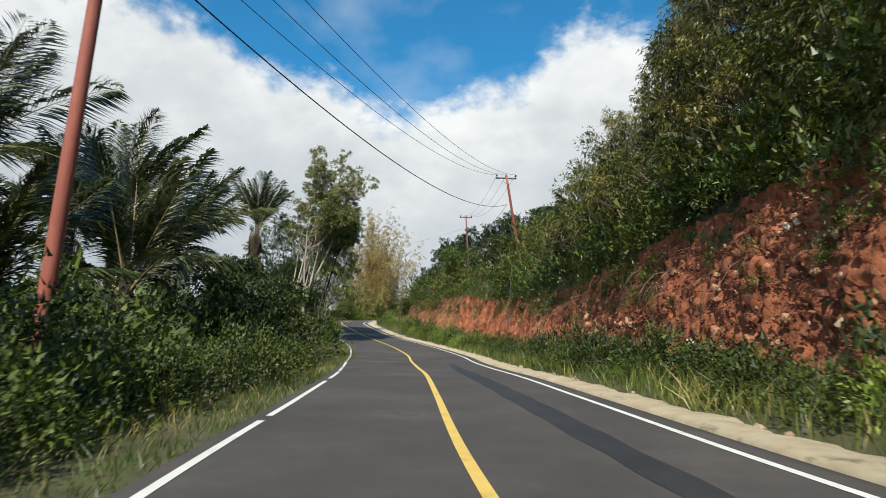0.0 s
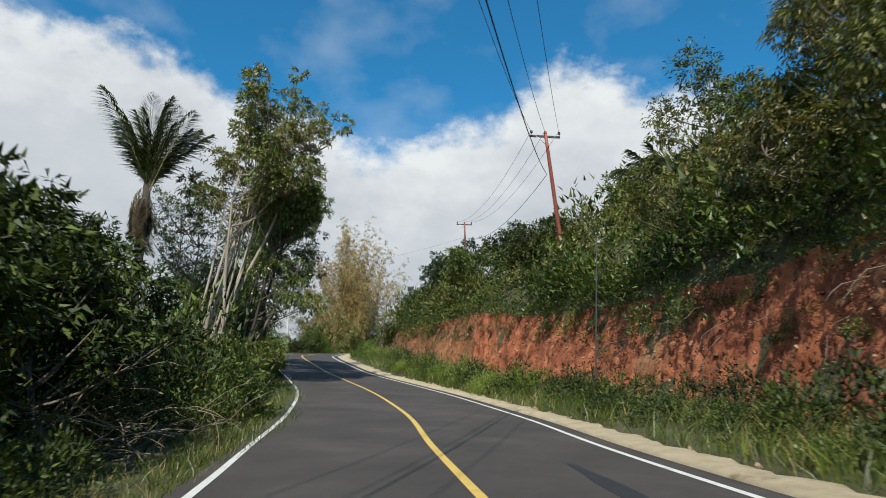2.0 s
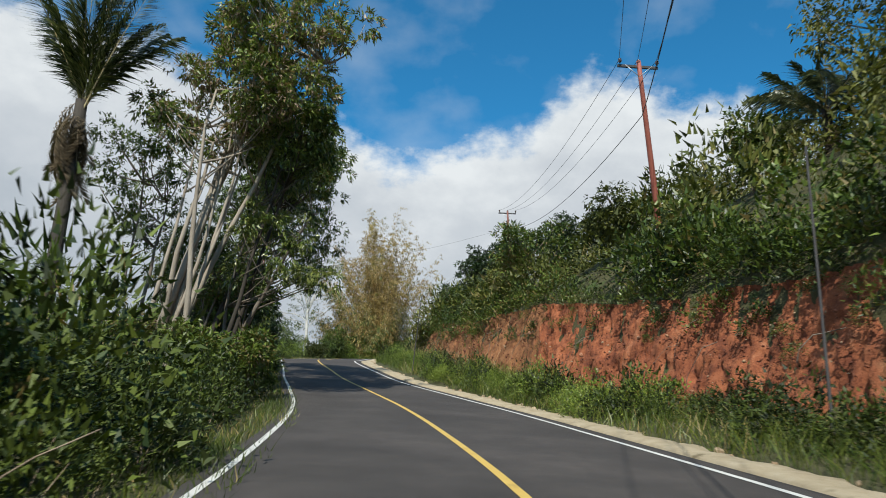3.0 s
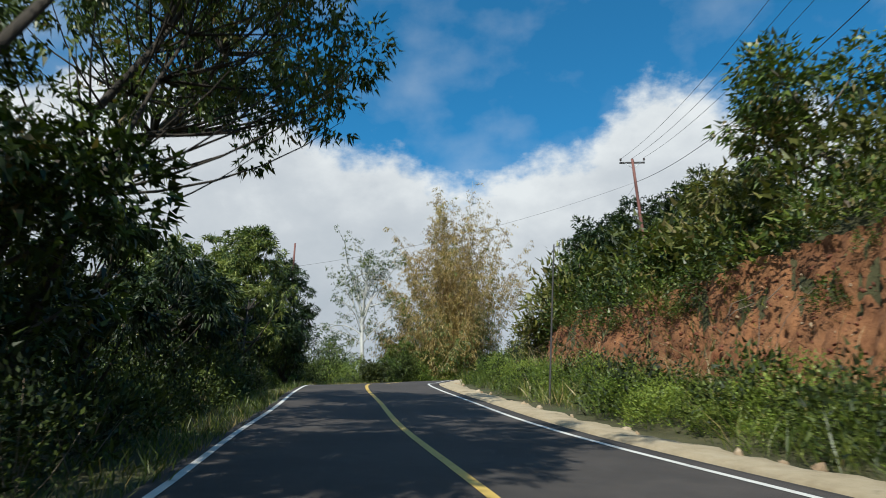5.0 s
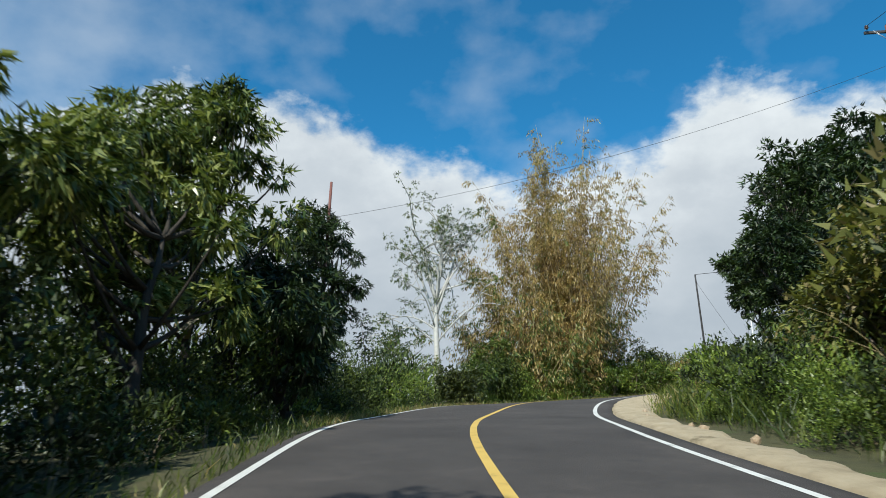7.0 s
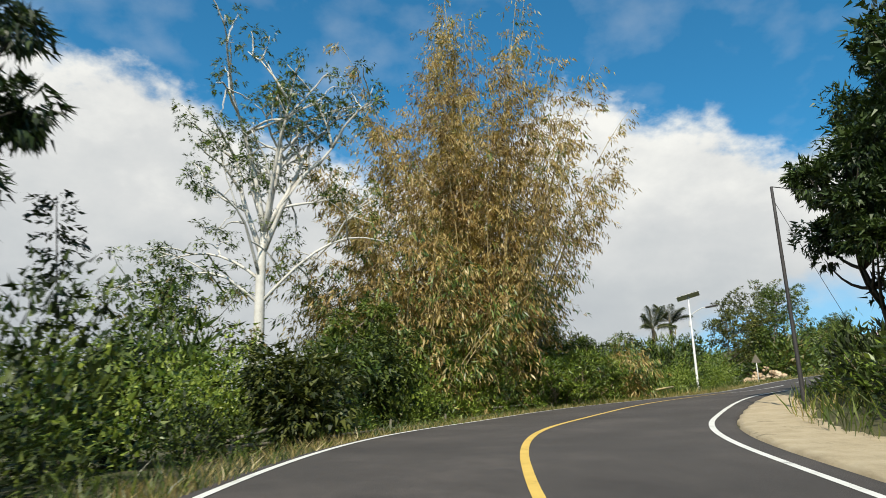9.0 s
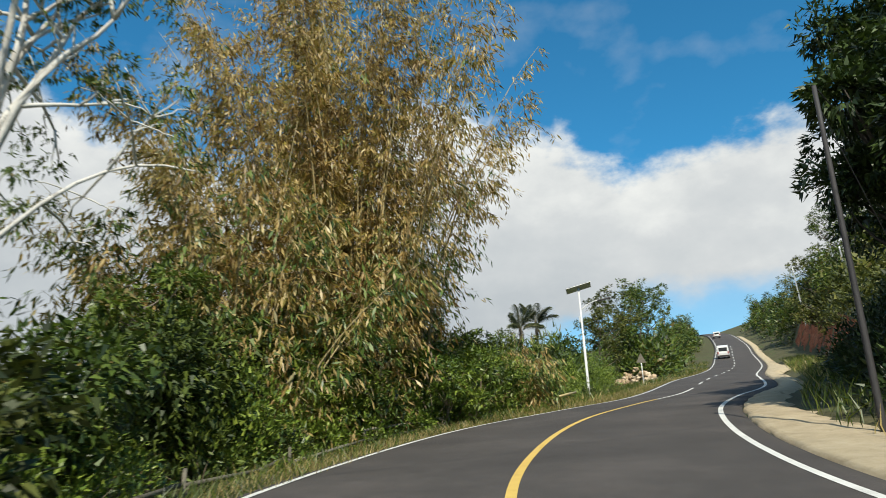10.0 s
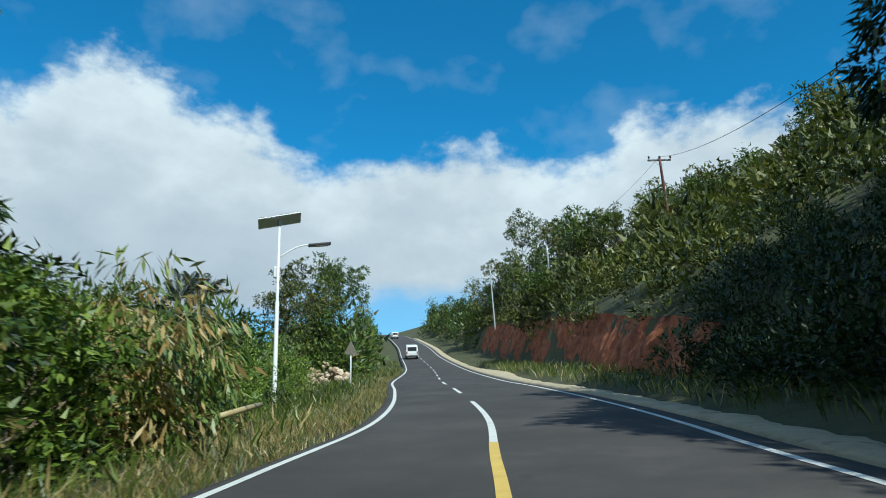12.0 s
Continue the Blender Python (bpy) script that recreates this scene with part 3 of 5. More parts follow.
RED_STONES = [stone_mesh(20 + i, M_RED_STONE) for i in range(5)]


def build_cut():
    """The red earth face of the road cutting, with stones that stand out of it."""
    def face(s0, s1, step, rows, name, label, mat=M_RED):
        s = np.arange(s0, s1, step)
        v = np.linspace(-0.12, 1.06, rows)
        S, V = np.meshgrid(s, v, indexing="ij")
        foot, cut, _, _ = bank(S)
        u = foot + 0.1 + 1.25 * np.clip(V, 0, 1) ** 1.2
        p = ground_at(S, np.full_like(S, 0) + foot - 0.1)
        base = p[..., 2]
        pts = on_road(S, u)
        pts[..., 2] = base + V * (cut + 0.1)
        way = unit(np.stack([-(on_road(S, u + 1) - on_road(S, u))[..., 0], -(on_road(S, u + 1) - on_road(S, u))[..., 1], np.full_like(S, 0.25)], -1))
        out = np.empty_like(S)
        for i in range(S.shape[0]):
            for j in range(S.shape[1]):
                q = Vector((S[i, j] * 0.9, V[i, j] * cut[i, j] * 0.9, 3.0))
                rock = 1.0 - min(1.0, abs(S[i, j] - 10) / 20)
                groove = Vector((S[i, j] * 2.6, V[i, j] * cut[i, j] * 0.45, 7.0))
                d = noise.fractal(q * 0.6, 1.0, 2.0, 4) * 0.26
                cell = noise.voronoi(q * 2.6)[0]
                d += (cell[1] - cell[0]) * (0.05 + 0.26 * rock)
                d += noise.fractal(q * 4.5, 0.8, 2.0, 4) * (0.08 + 0.10 * rock)
                d -= (1.0 - min(1.0, abs(noise.noise(q * 2.6)) * 5.0)) * (0.05 + 0.24 * rock)
                d -= (1.0 - min(1.0, abs(noise.noise(groove)) * 3.5)) * 0.20 * (1 - rock)
                d += noise.noise(groove * 2.7) * 0.07
                out[i, j] = d
        pts = pts + way * out[..., None]
        ob = new(name, grid_mesh(name, pts, mat, smooth=False))
        tagged(ob, label, "earth bank", kind="structure")
        return ob
    ob = face(-14, 66.1, 0.13, 40, "cut_face", "raw red laterite cutting with loose stones beside the road")
    face(66, 94, 0.15, 34, "cut_face_end", "smoother orange-brown earth face at the end of the cutting", M_BROWN_EARTH)
    r = rng_of(31)
    for i in range(300):
        s = r.uniform(3, 34) if i < 200 else r.uniform(34, 90)
        v = r.uniform(0.1, 0.85)
        foot, cut, _, _ = (float(x) for x in bank(s))
        p = ground_at(s, foot - 0.1)
        q = on_road(s, foot - 0.02 + 1.25 * v ** 1.2)
        q[2] = p[2] + v * cut
        k = r.uniform(0.05, 0.22) ** 1.3 * (1.2 if s < 34 else 0.8)
        st = part("stone", (STONES if r.uniform() < 0.08 else RED_STONES)[i % 4], ob)
        st.matrix_basis = Matrix.LocRotScale(Vector(q), Euler(r.uniform(0, 6, 3)), Vector((k * r.uniform(0.8, 1.5), k, k * r.uniform(0.7, 1.3))))
    # small rubble too fine to pick apart
    n = 9000
    s = np.where(r.uniform(size=n) < 0.6, r.uniform(2, 36, n), r.uniform(36, 91, n))
    v = r.uniform(0.02, 0.97, n)
    foot, cut, _, _ = bank(s)
    q = on_road(s, foot - 0.04 + 1.25 * v ** 1.2)
    q[:, 2] = ground_at(s, foot - 0.1)[:, 2] + v * cut
    octa = np.array([(1, 0, 0), (0, 1, 0), (-1, 0, 0), (0, -1, 0), (0, 0, 1), (0, 0, -1)], float)
    turn = unit(r.normal(size=(n, 3, 3)))
    vs = (octa[None] * r.uniform(0.6, 1.3, (n, 6, 1))) @ turn * (0.018 + 0.055 * r.uniform(size=n) ** 2.5)[:, None, None] + q[:, None]
    tri = np.array([(0, 1, 4), (1, 2, 4), (2, 3, 4), (3, 0, 4), (1, 0, 5), (2, 1, 5), (3, 2, 5), (0, 3, 5)])
    loops = (np.arange(n)[:, None, None] * 6 + tri[None]).ravel()
    pale = np.repeat((r.uniform(size=n) < 0.07).astype(int), 8)
    rubble = part("rubble", raw_mesh("rubble", vs.reshape(-1, 3), loops, np.full(n * 8, 3), [M_RED_STONE, M_PALE_STONE], pale), ob)
    rubble["kind"] = "stuff"
    tubes = []
    for i in range(46):
        s0 = r.uniform(0, 90)
        foot, cut, _, _ = (float(x) for x in bank(s0))
        a = on_road(s0, foot + r.uniform(0.7, 1.3))
        a[2] = ground_at(s0, foot - 0.1)[2] + cut * r.uniform(0.6, 0.9)
        out = on_road(s0, foot - r.uniform(0.1, 0.6)) - a
        k = np.linspace(0, 1, 5)[:, None]
        pts = a + out * [1, 1, 0] * np.sqrt(k) * 0.95 + np.array([0, 0, -1]) * r.uniform(0.5, 1.9) * k ** 1.2 + r.normal(0, 0.04, (5, 3))
        tubes.append((pts, np.full(5, r.uniform(0.006, 0.016))))
    roots = part("root", tubes_mesh("root", tubes, M_BARK_GREY, 3), ob, "bare roots and dry stalks hanging over the cutting")
    roots["kind"] = "stuff"
    face(146, 228, 0.35, 16, "cut_face_far", "shaded red earth cutting under scrub")


build_ground()
build_road()
build_shoulder()
build_cut()

# ---------------------------------------------------------------- plants
def grow(rng, p, d, length, radius, level, last, kids, spread, lift, tips, tubes, wobble=0.14, limb=0, first=0.45, crook=0.07, reach=1.0):
    """One branch and its children: tubes gets (limb, points, radii), tips the ends."""
    n = 6
    pts, rad, ways = [np.array(p, float)], [radius], [unit(d)]
    d = unit(d)
    for i in range(n):
        d = unit(d + rng.normal(0, wobble, 3) + np.array([0, 0, lift]))
        pts.append(pts[-1] + d * length / n)
        rad.append(max(radius * (1 - 0.62 * (i + 1) / n), 0.006))
        ways.append(d)
    tubes.append((limb, pts, rad))
    if level == last:
        tips += [(pts[3], ways[3]), (pts[5], ways[5]), (pts[6], ways[6])]
        return
    count = kids[level]
    for k in range(count):
        f = rng.uniform(0.45, 1.0) if level else first + (1 - first) * (k + 0.5) / count
        i = min(int(f * n), n - 1)
        w = ways[i]
        side = unit(np.cross(w, rng.normal(size=3)))
        a = spread * rng.uniform(0.7, 1.3)
        nd = w * math.cos(a) + side * math.sin(a)
        grow(rng, pts[i] + (pts[i + 1] - pts[i]) * (f * n - i), nd, length * rng.uniform(0.5, 0.78) * reach, rad[i] * 0.62, level + 1, last, kids, spread, lift, tips, tubes,
             wobble * 1.15 if level else max(crook, wobble * 1.15), limb if level else k + 1)
    if level:
        tips.append((pts[-1], ways[-1]))


def mass_quads(rng, blobs, count, length, width, droop, flat=0.8, sub=22):
    """Leaves in uneven masses: blobs are (centre, radius); each has tufts on its outside, with gaps between."""
    c, r = np.array([b[0] for b in blobs]), np.array([b[1] for b in blobs])
    k = rng.choice(len(blobs), count, p=r ** 2 / (r ** 2).sum())
    tufts = unit(rng.normal(size=(len(blobs), sub, 3)) + np.array([0, 0, 0.25]))
    reach = rng.uniform(0.55, 1.12, (len(blobs), sub))
    j = rng.randint(0, sub, count)
    d = unit(tufts[k, j] + rng.normal(0, 0.20, (count, 3)))
    pos = c[k] + d * (r[k] * reach[k, j] * (0.6 + 0.45 * rng.uniform(size=count) ** 0.6))[:, None] * np.array([1, 1, flat])
    way = d * 0.75 + rng.normal(0, 0.42, (count, 3)) + np.array([0, 0, -droop])
    return leaf_quads(rng, pos, way, length, width)


def tree(name, at, seed, height, trunk_r, bark, leaf, label, lean=(0, 0), kids=(7, 3), last=1, spread=0.9, lift=0.05, leaves=6000, mass=1.1,
         leaf_len=0.24, leaf_wid=0.10, droop=0.35, trunk_share=0.6, group="", sides=7, category="tree", first=0.4, crook=0.07, reach=0.85, sway=0.07):
    rng = rng_of(seed)
    root = tagged(new(name), label, category, group)
    root.location = at
    tips, tubes = [], []
    grow(rng, (0, 0, -0.3), (lean[0], lean[1], 1), height * trunk_share, trunk_r, 0, last, kids, spread, lift, tips, tubes, sway, first=first, crook=crook, reach=reach)
    part("trunk", tubes_mesh("trunk", [t[1:] for t in tubes if t[0] == 0], bark, sides), root)
    for k in sorted({t[0] for t in tubes if t[0]}):
        part("limb", tubes_mesh("limb", [t[1:] for t in tubes if t[0] == k], bark, 4), root)
    tips.append((tubes[0][1][-1], None))
    blobs = [(p, mass * rng.uniform(0.6, 1.25)) for p, _ in tips]
    part("crown", tris_mesh("crown", mass_quads(rng, blobs, leaves, leaf_len * 0.9, leaf_wid, droop), leaf), root)
    return root


def crowned_tree(name, at, seed, centre, radii, bark, leaf, label, stems=1, trunk_r=0.14, masses=32, mass=0.8, leaves=14000, leaf_len=0.17, leaf_wid=0.07,
                 droop=0.35, splay=0.3, group="", hollow=0.45):
    """A tree whose crown fills an uneven ellipsoid: stems rise from the foot, a limb leads to each mass of leaves."""
    rng = rng_of(seed)
    root = tagged(new(name), label, "tree", group)
    root.location = at
    c, R = np.array(centre, float) - np.array(at, float), np.array(radii, float)
    k = np.linspace(0, 1, 9)[:, None]
    paths = []
    for i in range(stems):
        a = np.array([rng.normal(0, splay), rng.normal(0, splay), -0.3])
        top = c + R * rng.normal(0, 0.28, 3) - [0, 0, R[2] * 0.15]
        mid = a * 0.6 + top * 0.4 + np.array([*rng.normal(0, splay, 2), 0.12 * top[2]])
        pts = a * (1 - k) ** 2 + 2 * mid * k * (1 - k) + top * k ** 2 + rng.normal(0, 0.05, (9, 3)) * k
        paths.append(pts)
        rad = trunk_r * rng.uniform(0.7, 1.1) * (1 - 0.75 * k[:, 0])
        part("trunk", tubes_mesh("trunk", [(pts, rad)], bark, 7), root)
    d = unit(rng.normal(size=(masses, 3)) + [0, 0, 0.2])
    pos = c + d * R * rng.uniform(hollow, 1.0, (masses, 1))
    blobs = []
    for p in pos:
        path = paths[rng.randint(stems)]
        wide = np.linalg.norm((p - path[-1])[:2])
        j = max(2, int(np.argmin(np.abs(path[:, 2] - (p[2] - 0.3 - wide * rng.uniform(0.3, 0.9))))))
        q = path[j]
        m = q + (p - q) * np.array([0.6, 0.6, 0.32]) + rng.normal(0, 0.18, 3)
        e = np.linspace(0, 1, 6)[:, None]
        pts = q * (1 - e) ** 2 + 2 * m * e * (1 - e) + p * e ** 2
        part("limb", tubes_mesh("limb", [(pts, trunk_r * 0.32 * (1 - 0.8 * e[:, 0]))], bark, 4), root)
        blobs.append((p, mass * rng.uniform(0.6, 1.3)))
    part("crown", tris_mesh("crown", mass_quads(rng, blobs, leaves, leaf_len, leaf_wid, droop, sub=16), leaf), root)
    return root


def shrub_quads(rng, r, h, leaves, leaf_len, leaf_wid, clumps=32):
    """A bush about the origin: clumps of leaves over an uneven dome."""
    a, t = rng.uniform(0, 2 * math.pi, clumps), rng.uniform(0.0, 1.0, clumps) ** 0.7
    rr = r * np.sqrt(1 - (t * 0.93) ** 2) * rng.uniform(0.45, 1.1, clumps)
    c = np.stack([np.cos(a) * rr, np.sin(a) * rr, h * (0.08 + 0.9 * t * rng.uniform(0.75, 1.15, clumps))], 1)
    pick = rng.randint(0, clumps, leaves)
    off = rng.normal(0, 1, (leaves, 3)) * np.array([r, r, h * 0.7]) * 0.13
    pos = c[pick] + off
    pos[:, 2] = np.maximum(pos[:, 2], 0.03)
    out = pos * np.array([1, 1, 0.6])
    way = unit(out) * 0.8 + rng.normal(0, 0.55, (leaves, 3)) + np.array([0, 0, 0.1])
    return leaf_quads(rng, pos, way, leaf_len, leaf_wid), c


def stems_of(rng, centres, count=6, radius=0.014):
    tubes = []
    for c in centres[rng.permutation(len(centres))[:count]]:
        k = np.linspace(0, 1, 5)[:, None]
        pts = k * c + np.sin(k * math.pi) * rng.normal(0, 0.06, 3) + np.array([0, 0, -0.08]) * (1 - k)
        tubes.append((pts, radius * (1 - 0.7 * k[:, 0])))
    return tubes


def shrub(seed, r, h, leaves, leaf_len, leaf_wid, leaf, label):
    rng = rng_of(seed)
    q, c = shrub_quads(rng, r, h, leaves, leaf_len, leaf_wid)
    ob = tagged(new("shrub", quads_mesh("shrub", q, leaf)), label, "shrub", "roadside shrubs")
    part("stem", tubes_mesh("stem", stems_of(rng, c), M_TWIG, 3), ob)
    return ob


def scatter_stuff(name, label, places, kinds, leaf, seed, category="undergrowth"):
    """Many bushes as one growth; places: (x, y, z, size), kinds: arrays of leaves about the origin."""
    rng = rng_of(seed)
    out = []
    for x, y, z, k in places:
        q = kinds[rng.randint(len(kinds))]
        a = rng.uniform(0, 2 * math.pi)
        m = np.array([[math.cos(a), -math.sin(a), 0], [math.sin(a), math.cos(a), 0], [0, 0, rng.uniform(0.8, 1.25)]]) * k
        out.append(q @ m.T + np.array([x, y, z]))
    ob = new(name, tris_mesh(name, np.vstack(out), leaf))
    return tagged(ob, label, category, kind="stuff")


def blades(rng, n, s0, s1, u0, u1, h, w, lean=0.35, thin=None):
    s, u = rng.uniform(s0, s1, n), rng.uniform(u0, u1, n)
    if thin is not None:
        keep = wave(s, u * 3, thin, 2.0) > rng.uniform(-0.9, 0.5, n)
        s, u = s[keep], u[keep]
    pos = ground_at(s, u)
    n = len(s)
    way = np.stack([rng.normal(0, lean, n), rng.normal(0, lean, n), np.ones(n)], 1)
    L = h * rng.uniform(0.5, 1.3, n)
    pos[:, 2] -= 0.03
    q = leaf_quads(rng, pos, way, L, w / h)
    q[:, 2, :2] += rng.normal(0, 0.25, (n, 2)) * L[:, None]
    return q


def build_grass():
    r = rng_of(51)
    q = [blades(r, 15000, -4, 60, -5.4, -3.35, 0.28, 0.014, thin=3.0), blades(r, 14000, 60, 150, -5.6, -3.35, 0.32, 0.018, thin=4.0),
         blades(r, 6000, 128, 215, -8.5, -3.4, 0.45, 0.04)]
    for s0 in range(-4, 200, 4):
        e = float(edge_of(2, s0 + 2.0))
        q.append(blades(r, 200 if s0 < 124 else 330, s0, s0 + 4, min(-3.5, e - 0.9), e - 0.3, 0.2, 0.016))
    tagged(new("grass_verge", quads_mesh("grass_verge", np.vstack(q), L_GRASS)), "short green grass along the edge of the road", "grass", kind="stuff")
    q = [blades(r, 16000, 2, 60, 4.5, 7.9, 0.62, 0.022, thin=2.5), blades(r, 14000, 60, 100, 4.6, 9.0, 0.75, 0.026, thin=2.5), blades(r, 4000, 100, 200, 5.2, 8.0, 0.6, 0.035)]
    tagged(new("tall_grass", quads_mesh("tall_grass", np.vstack(q), L_GRASS)), "tall green grass and weeds below the cutting", "grass", kind="stuff")
    q = [blades(r, 900, -2, 40, -4.4, -3.3, 0.22, 0.012), blades(r, 5200, 92, 150, -4.3, -3.35, 0.24, 0.014), blades(r, 700, 60, 90, 6.2, 8.2, 1.3, 0.02, 0.25),
         blades(r, 1500, 94, 122, 7.0, 9.0, 0.5, 0.02)]
    for s0 in range(120, 190, 4):
        e = float(edge_of(2, s0 + 2.0))
        q.append(blades(r, 420, s0, s0 + 4, e - 1.3, e - 0.28, 0.2, 0.018))
    tagged(new("dry_grass", quads_mesh("dry_grass", np.vstack(q), L_DRY_GRASS)), "straw-coloured dry grass along the edge of the road", "grass", kind="stuff")


def build_roadside_shrubs():
    """Bushes that stand along both edges of the road, one by one."""
    r = rng_of(61)
    kinds = [shrub(70, 0.75, 1.0, 720, 0.115, 0.052, L_SHRUB, "leafy green roadside shrub"),
             shrub(71, 0.9, 1.35, 850, 0.112, 0.054, L_SHRUB, "dense dark green roadside shrub"),
             shrub(72, 0.8, 0.95, 560, 0.14, 0.055, L_SHRUB_YELLOW, "yellowish green roadside shrub"),
             shrub(73, 0.7, 1.2, 540, 0.17, 0.048, L_SHRUB, "narrow-leaved green weed bush")]
    first = {}
    def put(k, s, u, size):
        p = ground_at(s, u)
        m = Matrix.LocRotScale(Vector((p[0], p[1], p[2] - 0.05)), Euler((0, 0, r.uniform(0, 6.28))), None)
        if k not in first:
            ob = first[k] = kinds[k]
        else:
            ob = copy_thing(kinds[k], m)
        ob.matrix_basis = m @ Matrix.Diagonal((size, size, size * r.uniform(0.85, 1.2), 1))
    for s in np.arange(-3, 92, 1.25):
        if not 32.5 < s < 38.5:
            put(r.choice([0, 1, 1, 3, 3]), s + r.uniform(-0.4, 0.4), (-4.05 if s < 31 else -4.75) - r.uniform(0, 0.5) - 0.5 * math.sin(s / 7) ** 2, r.uniform(0.6, 1.0))
    for s in np.arange(92, 150, 1.5):
        put(r.choice([0, 1, 2, 2, 3] if s < 112 else [2, 2, 2, 3]), s + r.uniform(-0.4, 0.4), -5.6 - r.uniform(0, 0.9), r.uniform(0.6, 1.05))
    for s in np.arange(4, 96, 1.15):
        put(r.choice([0, 1, 3, 3, 2]), s + r.uniform(-0.5, 0.5), r.uniform(5.4, 7.3), r.uniform(0.5, 1.0))
    for s in np.arange(99, 132, 2.2):
        put(r.choice([0, 1, 3]), s + r.uniform(-0.5, 0.5), r.uniform(8.2, 9.8), r.uniform(0.8, 1.4))
    for s, u, k in ((103, 6.6, 1.1), (104.4, 7.2, 1.4), (106, 7.0, 1.2), (107.6, 7.4, 1.5), (109.2, 7.3, 1.3), (110.6, 7.6, 1.5), (112.2, 7.4, 1.2), (113.8, 7.6, 1.5), (115.5, 7.4, 1.3), (117, 7.2, 1.5), (118.6, 7.0, 1.2)):
        put(r.choice([1, 3, 2]), s, u, k)


def build_undergrowth():
    r = rng_of(81)
    near = [shrub_quads(rng_of(90 + i), 1.3, 1.9, 1250, 0.120, 0.054, 54)[0] for i in range(4)]
    fern = [shrub_quads(rng_of(95 + i), 1.2, 1.8, 640, 0.27, 0.060, 40)[0] for i in range(3)]
    mid = [shrub_quads(rng_of(105 + i), 1.3, 1.8, 470, 0.21, 0.092, 44)[0] for i in range(4)]
    far = [shrub_quads(rng_of(100 + i), 1.5, 1.9, 330, 0.30, 0.14, 40)[0] for i in range(4)]
    def row(s0, s1, ds, u0, u1, k0, k1, sink=0.15):
        out = []
        for s in np.arange(s0, s1, ds):
            p = ground_at(s + r.uniform(-ds, ds) / 2, r.uniform(u0, u1))
            out.append((p[0], p[1], p[2] - sink, k0 + (k1 - k0) * r.uniform() ** 1.5))
        return out
    scatter_stuff("undergrowth", "thick green tropical bushes beside the road", row(-4, 107, 0.95, -8.2, -5.8, 0.8, 1.5) + row(-4, 31, 0.8, -6.0, -4.6, 0.5, 0.9), near, L_SHRUB, 1)
    scatter_stuff("undergrowth", "bright green bushes along the outside of the bend", row(107, 164, 1.15, -9.8, -6.6, 0.8, 1.6) + row(119, 134, 0.7, -8.6, -6.0, 1.0, 1.6), near, L_SHRUB_YELLOW, 11)
    scatter_stuff("undergrowth", "tall green thicket behind the roadside bushes", row(-6, 92, 1.2, -14, -8.0, 1.0, 2.1) + row(92, 165, 1.1, -15, -8.5, 1.0, 2.2), fern, L_TREE, 2)
    scatter_stuff("undergrowth", "distant green thicket on lower ground", row(0, 92, 2.4, -34, -15, 1.4, 2.4) + row(92, 160, 1.6, -45, -18, 1.4, 2.4), far, L_HILL, 3)
    scatter_stuff("undergrowth", "dense green weeds along the foot of the cutting", row(2, 26, 0.62, 5.3, 7.2, 0.4, 0.85) + row(26, 97, 0.72, 5.3, 7.6, 0.38, 0.8) + row(97, 126, 0.9, 7.2, 9.2, 0.5, 0.9), mid, L_SHRUB, 9)
    scatter_stuff("undergrowth", "bright green leafy weeds between shoulder and cutting", row(52, 95, 0.6, 5.0, 6.7, 0.4, 0.75), near, L_SHRUB_YELLOW, 13)
    edge = []
    for s in np.arange(-8, 94, 0.8):
        foot = float(np.interp(s, BANK[:, 0], BANK[:, 1]))
        p = ground_at(s, foot + r.uniform(1.05, 2.1))
        edge.append((p[0], p[1], p[2] - 0.4, 0.45 + 0.6 * r.uniform() ** 1.5))
    for s in np.arange(-6, 60, 0.75):
        foot = float(np.interp(s, BANK[:, 0], BANK[:, 1]))
        p = ground_at(s, foot + r.uniform(1.7, 2.6))
        edge.append((p[0], p[1], p[2] - 0.2, 0.8 + 0.7 * r.uniform()))
    for s in np.concatenate([r.uniform(4, 60, 70), r.uniform(60, 92, 30)]):
        foot, cut = (float(np.interp(s, BANK[:, 0], BANK[:, k])) for k in (1, 2))
        v = r.uniform(0.45, 1.0)
        p = on_road(s, foot + 0.05 + 1.2 * v ** 1.2)
        edge.append((p[0], p[1], ground_at(s, foot - 0.1)[2] + v * cut - 0.1, r.uniform(0.12, 0.34)))
    scatter_stuff("undergrowth", "scrub overhanging the top of the red cutting", edge, mid, L_TREE, 4)
    slope = []
    for s in np.arange(-8, 94, 3.3):
        foot = float(np.interp(s, BANK[:, 0], BANK[:, 1]))
        for d in np.arange(2.8, 16, 1.9):
            p = ground_at(s + r.uniform(-1.2, 1.2), foot + d + r.uniform(-0.9, 0.9))
            slope.append((p[0], p[1], p[2] - 0.3, 0.8 + 1.2 * r.uniform() ** 1.6))
    scatter_stuff("undergrowth", "dense green scrub on the slope above the cutting", slope, mid, L_HILL, 5)
    hill = []
    for s in np.arange(150, 250, 4.8):
        foot = float(np.interp(s, BANK[:, 0], BANK[:, 1]))
        for d in np.concatenate([np.arange(2.3, 12, 2.2), np.arange(13, 60, 5.0)]):
            p = ground_at(s + r.uniform(-1.6, 1.6), foot + d + r.uniform(-1.5, 1.5))
            hill.append((p[0], p[1], p[2] - 0.4, 0.7 + 1.3 * r.uniform() ** 1.5 if d < 12 else r.uniform(1.3, 2.4)))
    scatter_stuff("undergrowth", "olive green scrub covering the far hillside", hill, far, L_HILL, 6)
